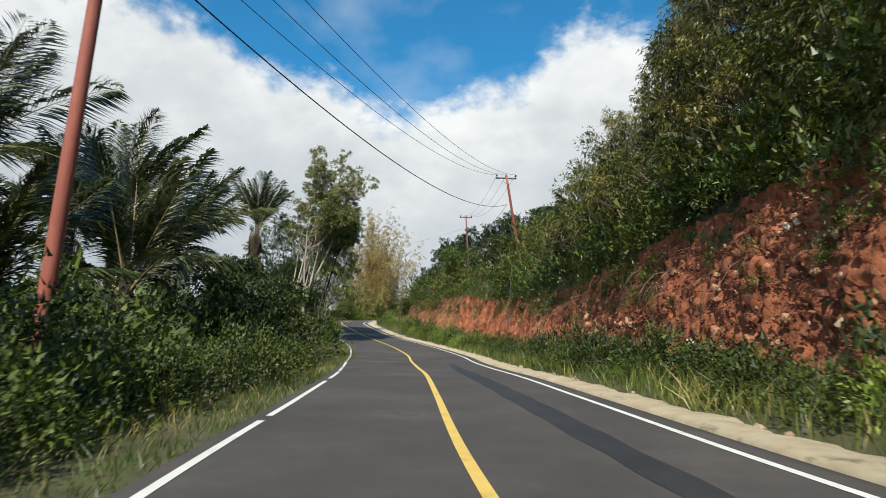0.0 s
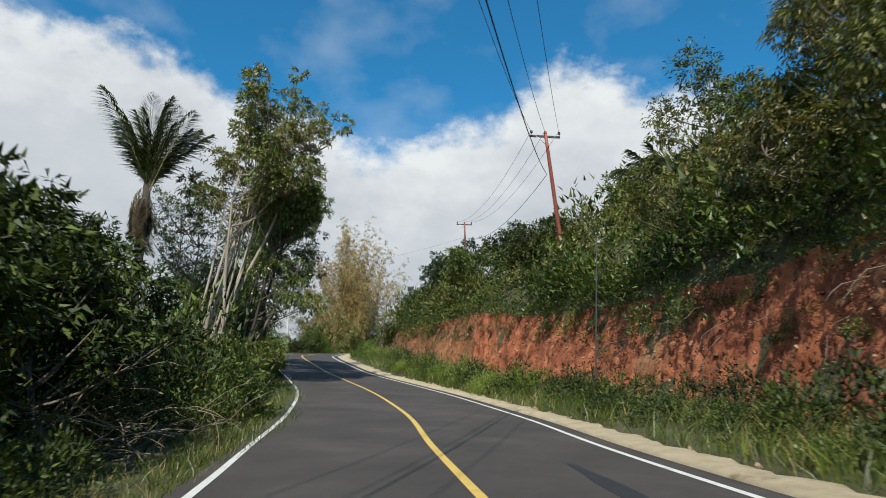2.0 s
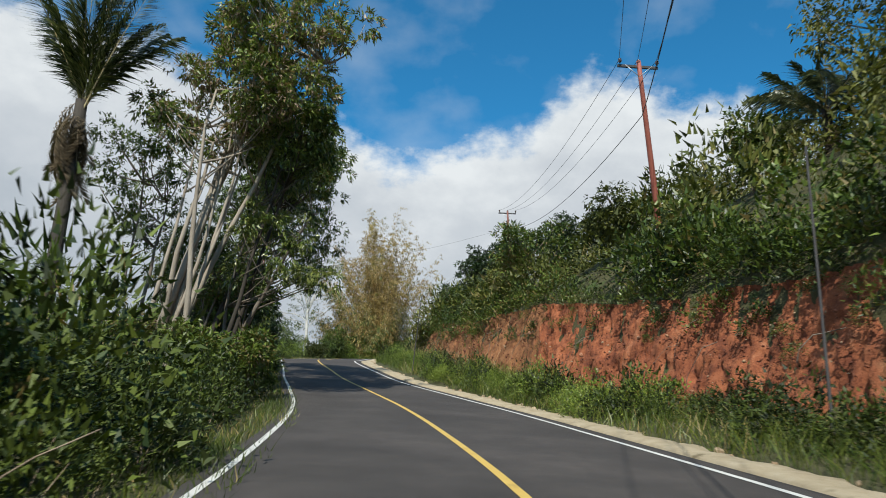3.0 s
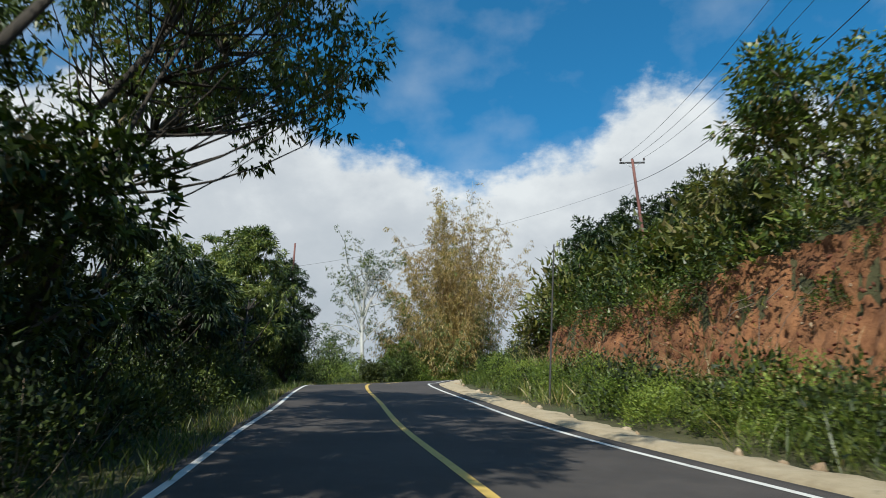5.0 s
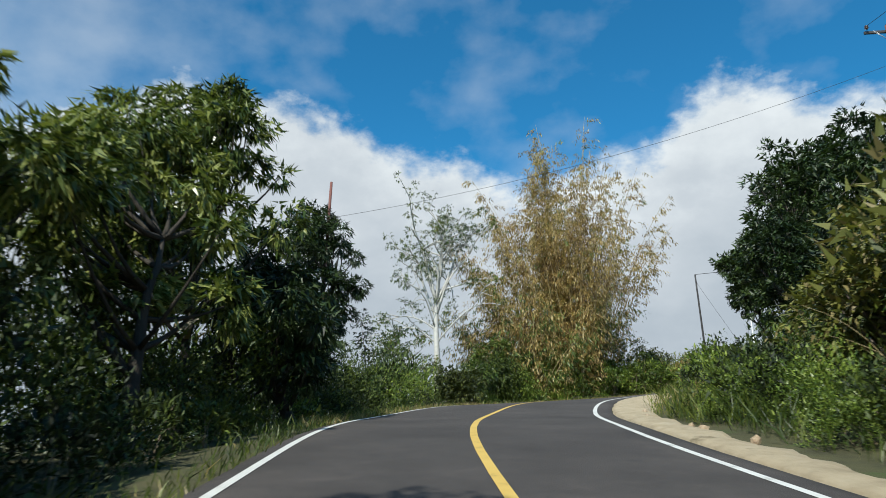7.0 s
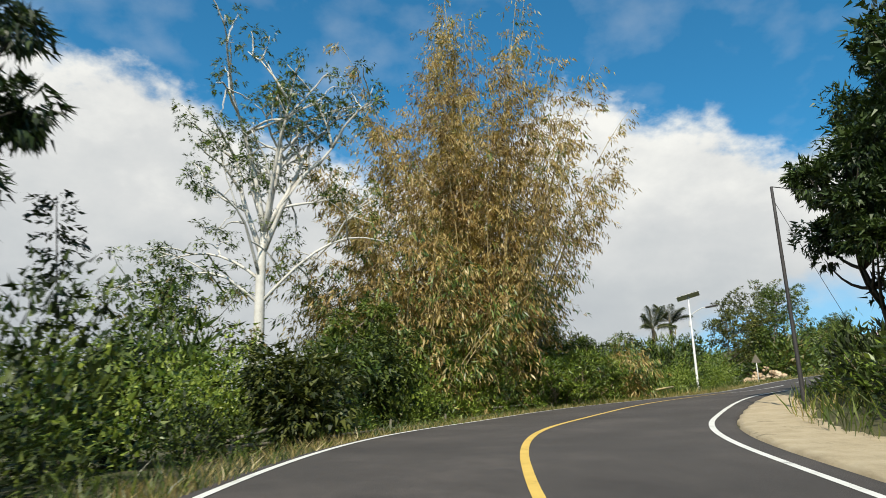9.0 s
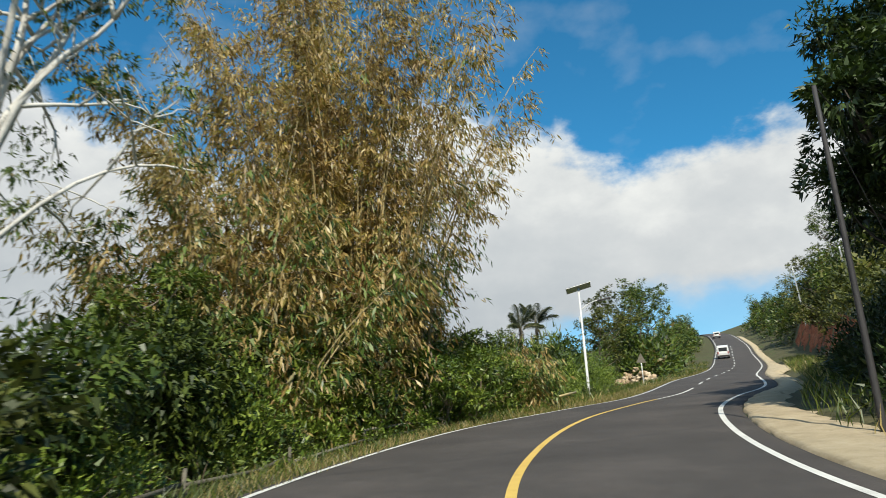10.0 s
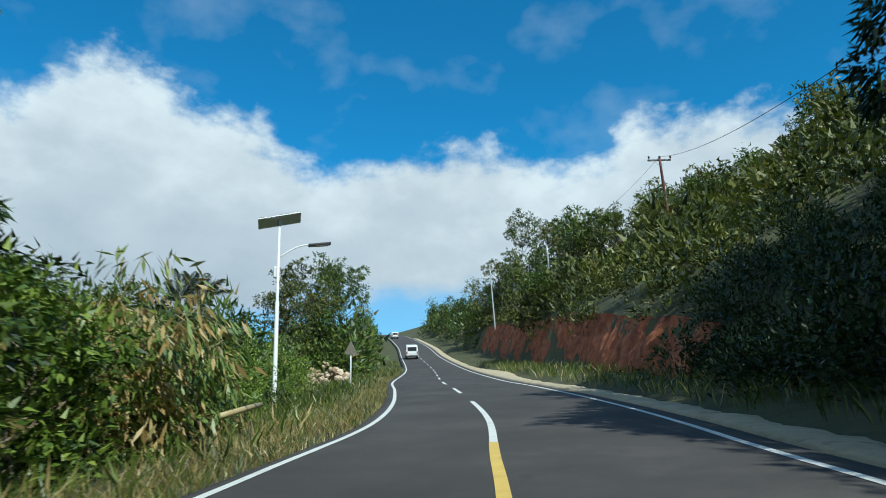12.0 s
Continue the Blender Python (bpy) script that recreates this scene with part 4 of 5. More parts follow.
    scatter_stuff("undergrowth", "green thicket along the far straight", row(184, 330, 1.6, -13, -7.5, 1.2, 2.3) + row(164, 184, 1.4, -18, -12.5, 1.0, 1.8) + row(146, 300, 2.8, -30, -12, 1.6, 2.8) + row(235, 330, 2.2, 8, 20, 1.4, 2.6), far, L_TREE, 7)
    scatter_stuff("undergrowth", "bushes at the inside of the bend", row(91, 128, 0.9, 8.6, 14, 0.7, 1.3) + row(94, 130, 1.3, 13, 28, 1.0, 1.8), mid, L_TREE, 8)
    # bank bushes in the dark leaf colour, which paints their shade
    scatter_stuff("undergrowth", "bushes on the bank of the straight, shade put into their leaf colour", row(118, 147, 0.5, 6.9, 9.0, 0.6, 1.1) + row(118, 150, 0.4, 9, 15, 0.6, 1.1) + row(120, 150, 0.8, 15, 21, 0.5, 0.9), mid, L_DARK_SHADED, 12)


def bamboo(at, seed, label, culms=80, tall=(15, 22.5), wide=1.0, great=False):
    """A clump of dying bamboo: arching culms, and drooping sprays of straw-coloured leaves."""
    rng = rng_of(seed)
    root = tagged(new("bamboo_clump"), label, "bamboo")
    root.location = at
    dry, green, twigs = ([], []), ([], []), []
    for i in range(culms):
        a, b = rng.uniform(0, 2 * math.pi), rng.uniform(0, 1) ** (0.75 if great else 0.55)
        out = np.array([math.cos(a), math.sin(a) * 0.8, 0])
        p0 = out * b * 2.7 * wide + np.array([0, 0, -0.2])
        out = out + rng.normal(0, 0.22, 3) * [1, 1, 0]
        H = rng.uniform(*tall) * (1.0 - 0.36 * b ** 2)
        bow = wide * (1.0 + 4.4 * b) * rng.uniform(0.6, 1.2)
        if great and i % 13 == 0:
            bow, H = bow + 1.2, H * 0.96
        k = np.linspace(0, 1, 14)[:, None]
        pts = p0 + np.array([0, 0, 1]) * H * (k - 0.14 * b * k ** 3) + out * bow * k ** 1.7
        part("culm", tubes_mesh("culm", [(pts, rng.uniform(0.04, 0.062) * (1 - 0.88 * k[:, 0]))], M_CULM, 5), root)
        t = np.gradient(pts, axis=0)
        low = 0.10 + 0.10 * (1 - b) + (0.14 if out[0] > 0.3 and great else 0)
        for f in rng.uniform(low, 1.0, (34 if out[0] > 0.35 else 78) if great else 44):
            j = f * 13
            i0 = min(int(j), 12)
            q = pts[i0] + (pts[i0 + 1] - pts[i0]) * (j - i0)
            d = unit(unit(rng.normal(size=3) * [1, 1, 0.3] + out * 0.5) + unit(t[i0]) * 0.3)
            ln = rng.uniform(0.4, 2.0) * (1.2 - 0.5 * f)
            n = rng.randint(11, 22) if great else rng.randint(8, 14)
            g = rng.uniform(0.3, 1, n)[:, None]
            pp = q + d * ln * g + np.array([0, 0, -0.42]) * g ** 2 * ln + rng.normal(0, 0.09, (n, 3))
            ww = d * 0.45 + rng.normal(0, 0.35, (n, 3)) + np.array([0, 0, -0.85])
            if rng.uniform() < 0.22:
                e = np.array([0, 0.5, 1.0])[:, None]
                twigs.append((q + d * ln * e + np.array([0, 0, -0.42]) * e ** 2 * ln, np.array([0.010, 0.007, 0.004])))
            side = green if (q[0] > 2.0 and q[2] < 8 and rng.uniform() < 0.6) or rng.uniform() < (0.06 if great else 0.35 if tall[1] > 11 else 0.45) else dry
            side[0].append(pp)
            side[1].append(ww)
    size = (0.285, 0.057) if great else (0.34, 0.068)
    for (pos, way), leaf, lab in ((dry, L_BAMBOO, "straw-brown drying leaves"), (green, L_BAMBOO_GREEN, "green leaves low on the clump")):
        part("foliage", quads_mesh("foliage", leaf_quads(rng, np.vstack(pos), np.vstack(way), *size), leaf), root, lab)
    part("twig", tubes_mesh("twig", twigs, M_TWIG, 3), root, "thin dry side twigs")["kind"] = "stuff"
    return root


def frond_mesh(seed, length, leaf, droop, pairs=76, leaflet=0.85):
    """A feather leaf along +x, arching down."""
    rng = rng_of(seed)
    k = np.linspace(0, 1, 14)
    mid = np.stack([length * k * (1 - 0.12 * k), np.zeros_like(k), length * (0.10 * k - droop * k ** 2.2)], 1)
    f = np.linspace(0.14, 1, pairs)
    p = np.stack([np.interp(f, k, mid[:, i]) for i in range(3)], 1)
    t = unit(np.stack([np.interp(f, k, np.gradient(mid[:, i])) for i in range(3)], 1))
    q = []
    for side in (-1, 1):
        lift = rng.uniform(-0.05, 0.65, pairs)
        way = t * 0.75 + np.array([0, side, 0]) * 0.9 + np.stack([0 * f, 0 * f, lift - 0.35], 1)
        L = leaflet * np.sin(np.clip(f * 1.02, 0, 1) * math.pi) ** 0.55 * rng.uniform(0.8, 1.15, pairs) + 0.12
        w = unit(way)
        sd = unit(np.cross(w, t))
        m = p + w * (L * 0.5)[:, None]
        e = p + w * L[:, None] + np.array([0, 0, -1]) * (L * rng.uniform(0.15, 0.75, pairs))[:, None]
        keep = rng.uniform(size=pairs) < 0.9
        q.append(np.stack([p, m + sd * 0.036, e, m - sd * 0.036], 1)[keep])
    return np.vstack(q), (mid, 0.035 * (1 - 0.85 * k))


def palm(at, seed, trunk_h, frond_len, label, lean=(0, 0), count=20, dead=5, upright=0.9, stiff=0.65, bend=0.10):
    rng = rng_of(seed)
    root = tagged(new("palm_tree"), label, "palm tree")
    root.location = at
    k = np.linspace(0, 1, 8)[:, None]
    pts = k * np.array([lean[0], lean[1], trunk_h]) + np.array([0, 0, -0.3]) * (1 - k)
    part("trunk", tubes_mesh("trunk", [(pts, 0.24 - 0.05 * k[:, 0])], M_BARK_DARK, 8), root)
    top = Vector((lean[0], lean[1], trunk_h))
    kinds = []
    for i, (leaf, dr) in enumerate(((L_PALM, bend), (L_PALM, 0.34), (L_DEAD_PALM, 0.6))):
        q, rib = frond_mesh(seed * 3 + i, frond_len, leaf, dr)
        kinds.append((quads_mesh("frond", q, leaf), tubes_mesh("rachis", [rib], M_TWIG if i == 2 else M_CULM, 4)))
    for i in range(count + dead):
        kind = 2 if i >= count else (0 if i < count * stiff else 1)
        tilt = radians(-rng.uniform(48, 88) * upright) if kind == 0 else (radians(-rng.uniform(8, 50)) if kind == 1 else radians(rng.uniform(50, 84)))
        size = rng.uniform(0.35, 0.6) if kind == 2 else rng.uniform(0.72, 1.08)
        fr = part("frond", kinds[kind][0], root, "hanging dead brown frond" if kind == 2 else "")
        turn = Euler((rng.uniform(-0.5, 0.5), tilt, i * 2.399 + rng.uniform(-0.5, 0.5)), "XYZ").to_matrix().to_4x4()
        fr.matrix_basis = Matrix.Translation(top + Vector((0, 0, rng.uniform(-0.7, 0.1)))) @ turn @ Matrix.Diagonal((size, size, size, 1))
        part("rachis", kinds[kind][1], fr)
    return root


def white_barked_tree(at, seed, height):
    """A slender pale trunk that forks half-way into crooked upright limbs, with thin drooping foliage."""
    rng = rng_of(seed)
    root = tagged(new("white_barked_tree"), "slender white-barked tree with sparse open crown", "tree")
    root.location = at
    fork = height * 0.56
    k = np.linspace(0, 1, 10)[:, None]
    trunk = np.array([0, 0.2, fork + 0.3]) * k + np.array([0, 0, -0.3]) + np.sin(k * 5.5) * np.array([0.10, 0.06, 0]) * k
    part("trunk", tubes_mesh("trunk", [(trunk, 0.245 - 0.095 * k[:, 0])], M_BARK_WHITE, 9), root)
    blobs = []
    def limb(start, end, r0, level):
        e = np.linspace(0, 1, 8)[:, None]
        d = end - start
        side = unit(np.cross(d, rng.normal(size=3)))
        sag = np.array([0, 0, 1]) * np.linalg.norm(d[:2]) * (0.22 if level == 0 else 0.05)
        pts = start + d * e + sag * np.sin(e * math.pi) + side * np.sin(e * rng.uniform(4, 7)) * 0.07 * np.linalg.norm(d) * e + rng.normal(0, 0.03, (8, 3)) * e
        part("limb", tubes_mesh("limb", [(pts, r0 * (1 - 0.8 * e[:, 0]) + 0.008)], M_BARK_WHITE, 5), root)
        blobs.append((pts[-1], 0.42 if level else 0.55))
        if level < 2:
            for f in rng.uniform(0.35, 0.95, 4 if level == 0 else 3):
                q = pts[int(f * 7)]
                w = unit(d) * 0.55 + unit(rng.normal(size=3) * [1, 1, 0.7]) * 0.9 + np.array([0, 0, -0.12 if q[2] < fork else 0.12])
                limb(q, q + unit(w) * np.linalg.norm(d) * rng.uniform(0.32, 0.55), r0 * 0.5, level + 1)
    limb(trunk[-1], np.array([0.3, 0.3, height * 0.97]), 0.12, 0)
    for i in range(7):
        a = i * 2.399 + 0.4
        rise = rng.uniform(0.62, 1.0)
        limb(trunk[-1 - i % 2], np.array([math.cos(a) * 3.1 * (1.25 - rise * 0.7), math.sin(a) * 2.6 * (1.25 - rise * 0.7), fork + (height - fork) * rise]), 0.105, 0)
    for i, a in enumerate((3.2, 2.7, 0.2, 4.4)):
        limb(trunk[6 + i % 2], np.array([math.cos(a) * 4.3, math.sin(a) * 2.6, fork * (0.72 + 0.13 * i)]), 0.06, 0)
    blobs += [(np.array([rng.normal(0.4, 0.6), rng.normal(0, 0.6), height - 0.4 + rng.normal(0, 0.2)]), 0.6) for _ in range(6)]
    part("crown", tris_mesh("crown", mass_quads(rng, blobs, 13000, 0.17, 0.055, 0.7, sub=9), L_TREE), root)
    return root


def plume(at, seed, height):
    """A thin bare stem that ends in a narrow plume of short drooping leaf sprays."""
    rng = rng_of(seed)
    root = tagged(new("sapling"), "slim bare-stemmed sapling with a narrow plume of leaves", "tree")
    root.location = at
    k = np.linspace(0, 1, 10)[:, None]
    pts = np.array([-0.5, 0, height]) * k + np.array([0, 0, -0.2]) + np.sin(k * 4) * np.array([0.12, 0, 0])
    part("stem", tubes_mesh("stem", [(pts, 0.035 - 0.025 * k[:, 0])], M_BARK_GREY, 5), root)
    pos, way = [], []
    for f in np.linspace(0.52, 1.0, 26):
        c = np.array([np.interp(f, k[:, 0], pts[:, j]) for j in range(3)])
        for a in rng.uniform(0, 6.28, 3):
            d = np.array([math.cos(a), math.sin(a), 0.25])
            g = rng.uniform(0.15, 1, 11)[:, None]
            pos.append(c + d * 0.55 * (1 - 0.4 * abs(f - 0.8)) * g + np.array([0, 0, -0.2]) * g ** 2)
            way.append(d + rng.normal(0, 0.4, (11, 3)) + np.array([0, 0, -0.6]))
    part("crown", quads_mesh("crown", leaf_quads(rng, np.vstack(pos), np.vstack(way), 0.17, 0.06), L_DARK_SHADED), root)
    return root


# ---------------------------------------------------------------- poles, wires and other made things
def utility_pole(top, base, mat, label, r=0.13, arm=None, arm_turn=0.0, pins=3):
    root = tagged(new("utility_pole"), label, "utility pole", "power line poles")
    root.location = base
    d = np.array(top) - np.array(base)
    k = np.linspace(0, 1, 8)[:, None]
    part("pole", tubes_mesh("pole", [(k * d + np.array([0, 0, -0.6]) * (1 - k), r * (1.15 - 0.4 * k[:, 0]))], mat, 10), root)
    if arm:
        across = np.array([math.cos(arm_turn), math.sin(arm_turn), 0])
        c = d - np.array([0, 0, 0.25])
        turn = Matrix.Rotation(arm_turn, 4, "Z")
        part("crossarm", box_mesh("crossarm", (arm, 0.10, 0.13), M_DARK_POLE, 0.01, c + np.array([-math.sin(arm_turn), math.cos(arm_turn), 0]) * r, turn), root)
        for e in (-1, 1):
            p = c + across * e * arm * 0.33
            part("brace", tubes_mesh("brace", [([p, c - np.array([0, 0, 0.6])], [0.018, 0.018])], M_STEEL, 5), root)
        for i in range(pins):
            e = -0.46 + 0.92 * i / (pins - 1)
            p = c + across * e * arm + np.array([0, 0, 0.06])
            z = np.array([0, 0.06, 0.10, 0.14, 0.18, 0.24, 0.26])
            rad = np.array([0.03, 0.03, 0.10, 0.06, 0.09, 0.07, 0.02])
            part("insulator", tubes_mesh("insulator", [(p + np.stack([0 * z, 0 * z, z], 1), rad)], M_PORCELAIN, 8), root)
    return root


def cable(a, b, sag, r=0.012, label="black overhead power cable"):
    k = np.linspace(0, 1, 40)[:, None]
    pts = np.array(a) * (1 - k) + np.array(b) * k - np.array([0, 0, 1]) * sag * 4 * k * (1 - k)
    return tagged(new("power_cable", tubes_mesh("power_cable", [(pts, np.full(40, r))], M_CABLE, 5)), label, "cable", "overhead cables")


def solar_lamp(at, top_z, turn):
    root = tagged(new("street_lamp"), "white solar street lamp with tilted dark panel", "street lamp")
    root.location = at
    h = top_z - at[2]
    z = np.array([-0.3, 0, 0.02, h * 0.55, h * 0.56, h])
    part("pole", tubes_mesh("pole", [(np.stack([0 * z, 0 * z, z], 1), np.array([0.085, 0.085, 0.08, 0.075, 0.055, 0.045]))], M_WHITE_PAINT, 10), root)
    t = Matrix.Rotation(turn, 4, "Z")
    tilt = t @ Matrix.Rotation(radians(-13), 4, "Y") @ Matrix.Rotation(radians(-12), 4, "X")
    panel = part("solar_panel", box_mesh("solar_panel", (1.55, 0.75, 0.035), M_PANEL, 0.006, (0, 0, h + 0.12), tilt), root, "dark blue solar panel")
    part("panel_frame", box_mesh("panel_frame", (1.60, 0.80, 0.028), M_STEEL, 0.006, (0, 0, h + 0.095), tilt), panel)
    part("bracket", box_mesh("bracket", (0.12, 0.12, 0.2), M_STEEL, 0.01, (0, 0, h)), root)
    k = np.linspace(0, 1, 8)[:, None]
    way = np.array((t @ Vector((1, 0, 0)))[:])
    arm = np.array([0, 0, h * 0.80]) + way * k * 1.15 + np.array([0, 0, 0.55]) * np.sin(k * math.pi / 2)
    part("arm", tubes_mesh("arm", [(arm, np.full(8, 0.03))], M_WHITE_PAINT, 8), root)
    head = np.array(arm[-1]) + way * 0.35 + np.array([0, 0, 0.03])
    lamp = part("lamp_head", box_mesh("lamp_head", (0.85, 0.26, 0.09), M_DARK_POLE, 0.03, head, t @ Matrix.Rotation(radians(-8), 4, "Y")), root, "dark grey lamp head")
    part("lens", box_mesh("lens", (0.5, 0.18, 0.02), M_STEEL, 0.005, head + way * 0.1 - np.array([0, 0, 0.05]), t @ Matrix.Rotation(radians(-8), 4, "Y")), lamp)
    part("battery_box", box_mesh("battery_box", (0.22, 0.18, 0.4), M_STEEL, 0.015, (0, 0.12, h * 0.72), t), root)
    return root


def minibus(s, u, label, tall=1.0, name="minibus"):
    """A small white bus seen from behind on the far straight."""
    root = tagged(new(name), label, "van")
    p = on_road(s, u, 0.0)
    q = on_road(s + 1, u, 0.0)
    d = Vector(q - p).normalized()
    root.matrix_basis = Matrix.Translation(p) @ d.to_track_quat("Y", "Z").to_matrix().to_4x4()
    bm = bmesh.new()
    prof = [(-2.2, 0.35), (-2.25, 0.9), (-2.05, 1.95 * tall), (0.6, 1.98 * tall), (1.4, 1.25), (2.15, 1.05), (2.2, 0.4)]
    rows = [[bm.verts.new((x * (1 if z < 1.2 else 0.9), y, z)) for y, z in prof] for x in (-0.85, 0.85)]
    n = len(prof)
    for i in range(n):
        bm.faces.new((rows[0][i], rows[0][(i + 1) % n], rows[1][(i + 1) % n], rows[1][i]))
    bm.faces.new(rows[0][::-1])
    bm.faces.new(rows[1])
    bmesh.ops.recalc_face_normals(bm, faces=bm.faces)
    part("body", bm_mesh("body", bm, M_WHITE_PAINT, 0.06), root)
    part("rear_window", box_mesh("rear_window", (1.25, 0.03, 0.55), M_GLASS_DARK, 0.01, (0, -2.165, 1.45 * tall), Matrix.Rotation(radians(-10), 4, "X")), root)
    part("windscreen", box_mesh("windscreen", (1.35, 0.03, 0.8), M_GLASS_DARK, 0.01, (0, 1.05, 1.62 * tall), Matrix.Rotation(radians(48), 4, "X")), root)
    for x in (-1, 1):
        part("side_window", box_mesh("side_window", (0.03, 2.2, 0.5), M_GLASS_DARK, 0.01, (x * 0.80, -0.6, 1.48 * tall)), root)
        part("tail_light", box_mesh("tail_light", (0.16, 0.05, 0.35), M_TAIL, 0.01, (x * 0.72, -2.25, 0.95)), root)
        for y in (-1.35, 1.35):
            k = np.array([-0.11, -0.10, 0.10, 0.11])
            part("wheel", tubes_mesh("wheel", [(np.stack([x * 0.74 + k, 0 * k + y, 0 * k + 0.31], 1), np.array([0.24, 0.31, 0.31, 0.24]))], M_TYRE, 14), root)
    part("bumper", box_mesh("bumper", (1.68, 0.14, 0.22), M_DARK_POLE, 0.03, (0, -2.26, 0.48)), root)
    return root


def rail_fence(s0, s1, u):
    """Low rail of weathered poles on short posts."""
    root = tagged(new("rail_fence"), "low weathered rail of grey poles half hidden in grass", "fence")
    r = rng_of(17)
    s = s0
    while s < s1:
        e = s + 3.2
        a, b = ground_at(s, u), ground_at(e, u)
        for h in ((0.22, 0.45) if r.uniform() < 0.75 else (0.18,)):
            k = np.linspace(0, 1, 4)[:, None]
            pts = a * (1 - k) + b * k + np.array([0, 0, h]) + r.normal(0, 0.04, (4, 3))
            part("rail", tubes_mesh("rail", [(pts, np.full(4, 0.042))], M_OLD_WOOD, 6), root)
        part("post", tubes_mesh("post", [([a + (0, 0, -0.3), a + (0, 0, 0.46)], [0.045, 0.038])], M_OLD_WOOD, 6), root)
        s = e + 0.15
    return root


def dead_branches(s, u, seed):
    rng = rng_of(seed)
    root = tagged(new("dead_branches"), "tangle of cut grey dead branches on the verge", "branches")
    p = ground_at(s, u)
    root.location = p
    for i in range(40):
        tips, tubes = [], []
        a = rng.uniform(0, 6.28)
        grow(rng, (rng.uniform(-1.5, 1.1), rng.uniform(-1.7, 1.5), rng.uniform(0, 1.3)), (math.cos(a), math.sin(a), rng.uniform(0, 0.6)), rng.uniform(0.9, 2.0), 0.02, 0, 1, (4,), 0.6, -0.05, tips, tubes, 0.14)
        part("branch", tubes_mesh("branch", [t[1:] for t in tubes], M_TWIG, 4), root)
    return root


def pile_of_stones(x, y):
    root = tagged(new("stone_heap"), "heap of pale broken stones beside the road", "stones")
    r = rng_of(23)
    base = spot(x, y)
    root.location = base
    for i in range(90):
        a, b = r.uniform(0, 6.28), r.uniform(0, 1) ** 0.5
        st = part("stone", STONES[i % 4], root)
        k = r.uniform(0.18, 0.46)
        st.matrix_basis = Matrix.LocRotScale(Vector((math.cos(a) * b * 2.8, math.sin(a) * b * 2.0, 1.9 * (1 - b) * r.uniform(0.3, 1.0) + 0.1)), Euler(r.uniform(0, 6, 3)), Vector((k, k, k * 0.8)))


# ---------------------------------------------------------------- the drive, from its start to the bend
def at(x, y, sink=0.0):
    p = spot(x, y)
    p[2] -= sink
    return p


# trees on the valley side
crowned_tree("tree", at(-13.0, 57.2), 201, (-8.6, 55.6, 18.0), (3.4, 3.0, 3.3), M_BARK_PALE, L_TREE_DRY, "tall tree with pale forked trunks and partly dry leafy crown", stems=3, trunk_r=0.17, masses=54, mass=0.72, leaves=16000, leaf_len=0.20, leaf_wid=0.08, hollow=0.3)
crowned_tree("tree", at(-12.6, 56.4), 202, (-10.7, 56.0, 14.9), (4.0, 2.8, 2.0), M_BARK_PALE, L_TREE_DRY, "spreading tree with a fan of leaning pale trunks", stems=8, trunk_r=0.125, masses=40, mass=0.72, leaves=11000, leaf_len=0.20, leaf_wid=0.08, splay=0.7)
crowned_tree("tree", at(-11.4, 58.8), 203, (-9.0, 57.8, 11.2), (2.2, 2.2, 4.2), M_BARK_GREY, L_MANGO, "slender tree with dark drooping boughs beside the road", stems=2, trunk_r=0.12, masses=40, mass=0.62, leaves=10500, droop=0.7)
crowned_tree("tree", at(-12.6, 64.0), 204, (-11.2, 66.0, 13.6), (3.6, 3.4, 2.6), M_BARK_DARK, L_TREE, "dark-trunked tree with boughs hanging over the road", stems=2, trunk_r=0.09, masses=70, mass=0.6, leaves=9500, leaf_len=0.18, leaf_wid=0.07, droop=0.7)
crowned_tree("tree", at(-17.6, 68.8), 205, (-13.0, 70.6, 16.2), (3.2, 3.4, 2.0), M_BARK_DARK, L_TREE, "tall dark tree with a high crown over the road", stems=1, trunk_r=0.19, masses=50, mass=0.7, leaves=11000, leaf_len=0.18, leaf_wid=0.07, droop=0.7)
for i, (x, y, c, rr, rz) in enumerate(((-12.6, 61.2, (-9.8, 63.4, 16.4), 2.7, 2.1), (-13.4, 62.6, (-10.5, 67.6, 17.6), 2.9, 2.1))):
    crowned_tree("tree", at(x, y), 292 + i, c, (rr, rr, rz), M_BARK_DARK, L_TREE, "tall tree whose high crown shades the road", stems=1, trunk_r=0.13, masses=50, mass=0.75, leaves=12000, leaf_len=0.19, leaf_wid=0.08, droop=0.6)
crowned_tree("tree", at(-10.9, 58.6), 206, (-8.6, 57.0, 14.4), (2.3, 2.0, 1.8), M_BARK_DARK, L_TREE, "leafy tree leaning towards the road", stems=2, trunk_r=0.12, masses=34, mass=0.7, leaves=8500, leaf_len=0.18, leaf_wid=0.075, droop=0.6)
for i, (x, y, cz, rr, rz) in enumerate(((-14.8, 58.8, 13.2, 2.4, 2.6), (-13.6, 61.8, 10.9, 2.2, 2.3), (-14.9, 65.4, 10.9, 2.2, 2.2))):
    crowned_tree("tree", at(x, y), 262 + i, (x, y, cz), (rr, rr, rz), M_BARK_GREY, L_TREE, "leafy tree behind the forked trunks", stems=2, trunk_r=0.12, masses=30, mass=0.72, leaves=6000)
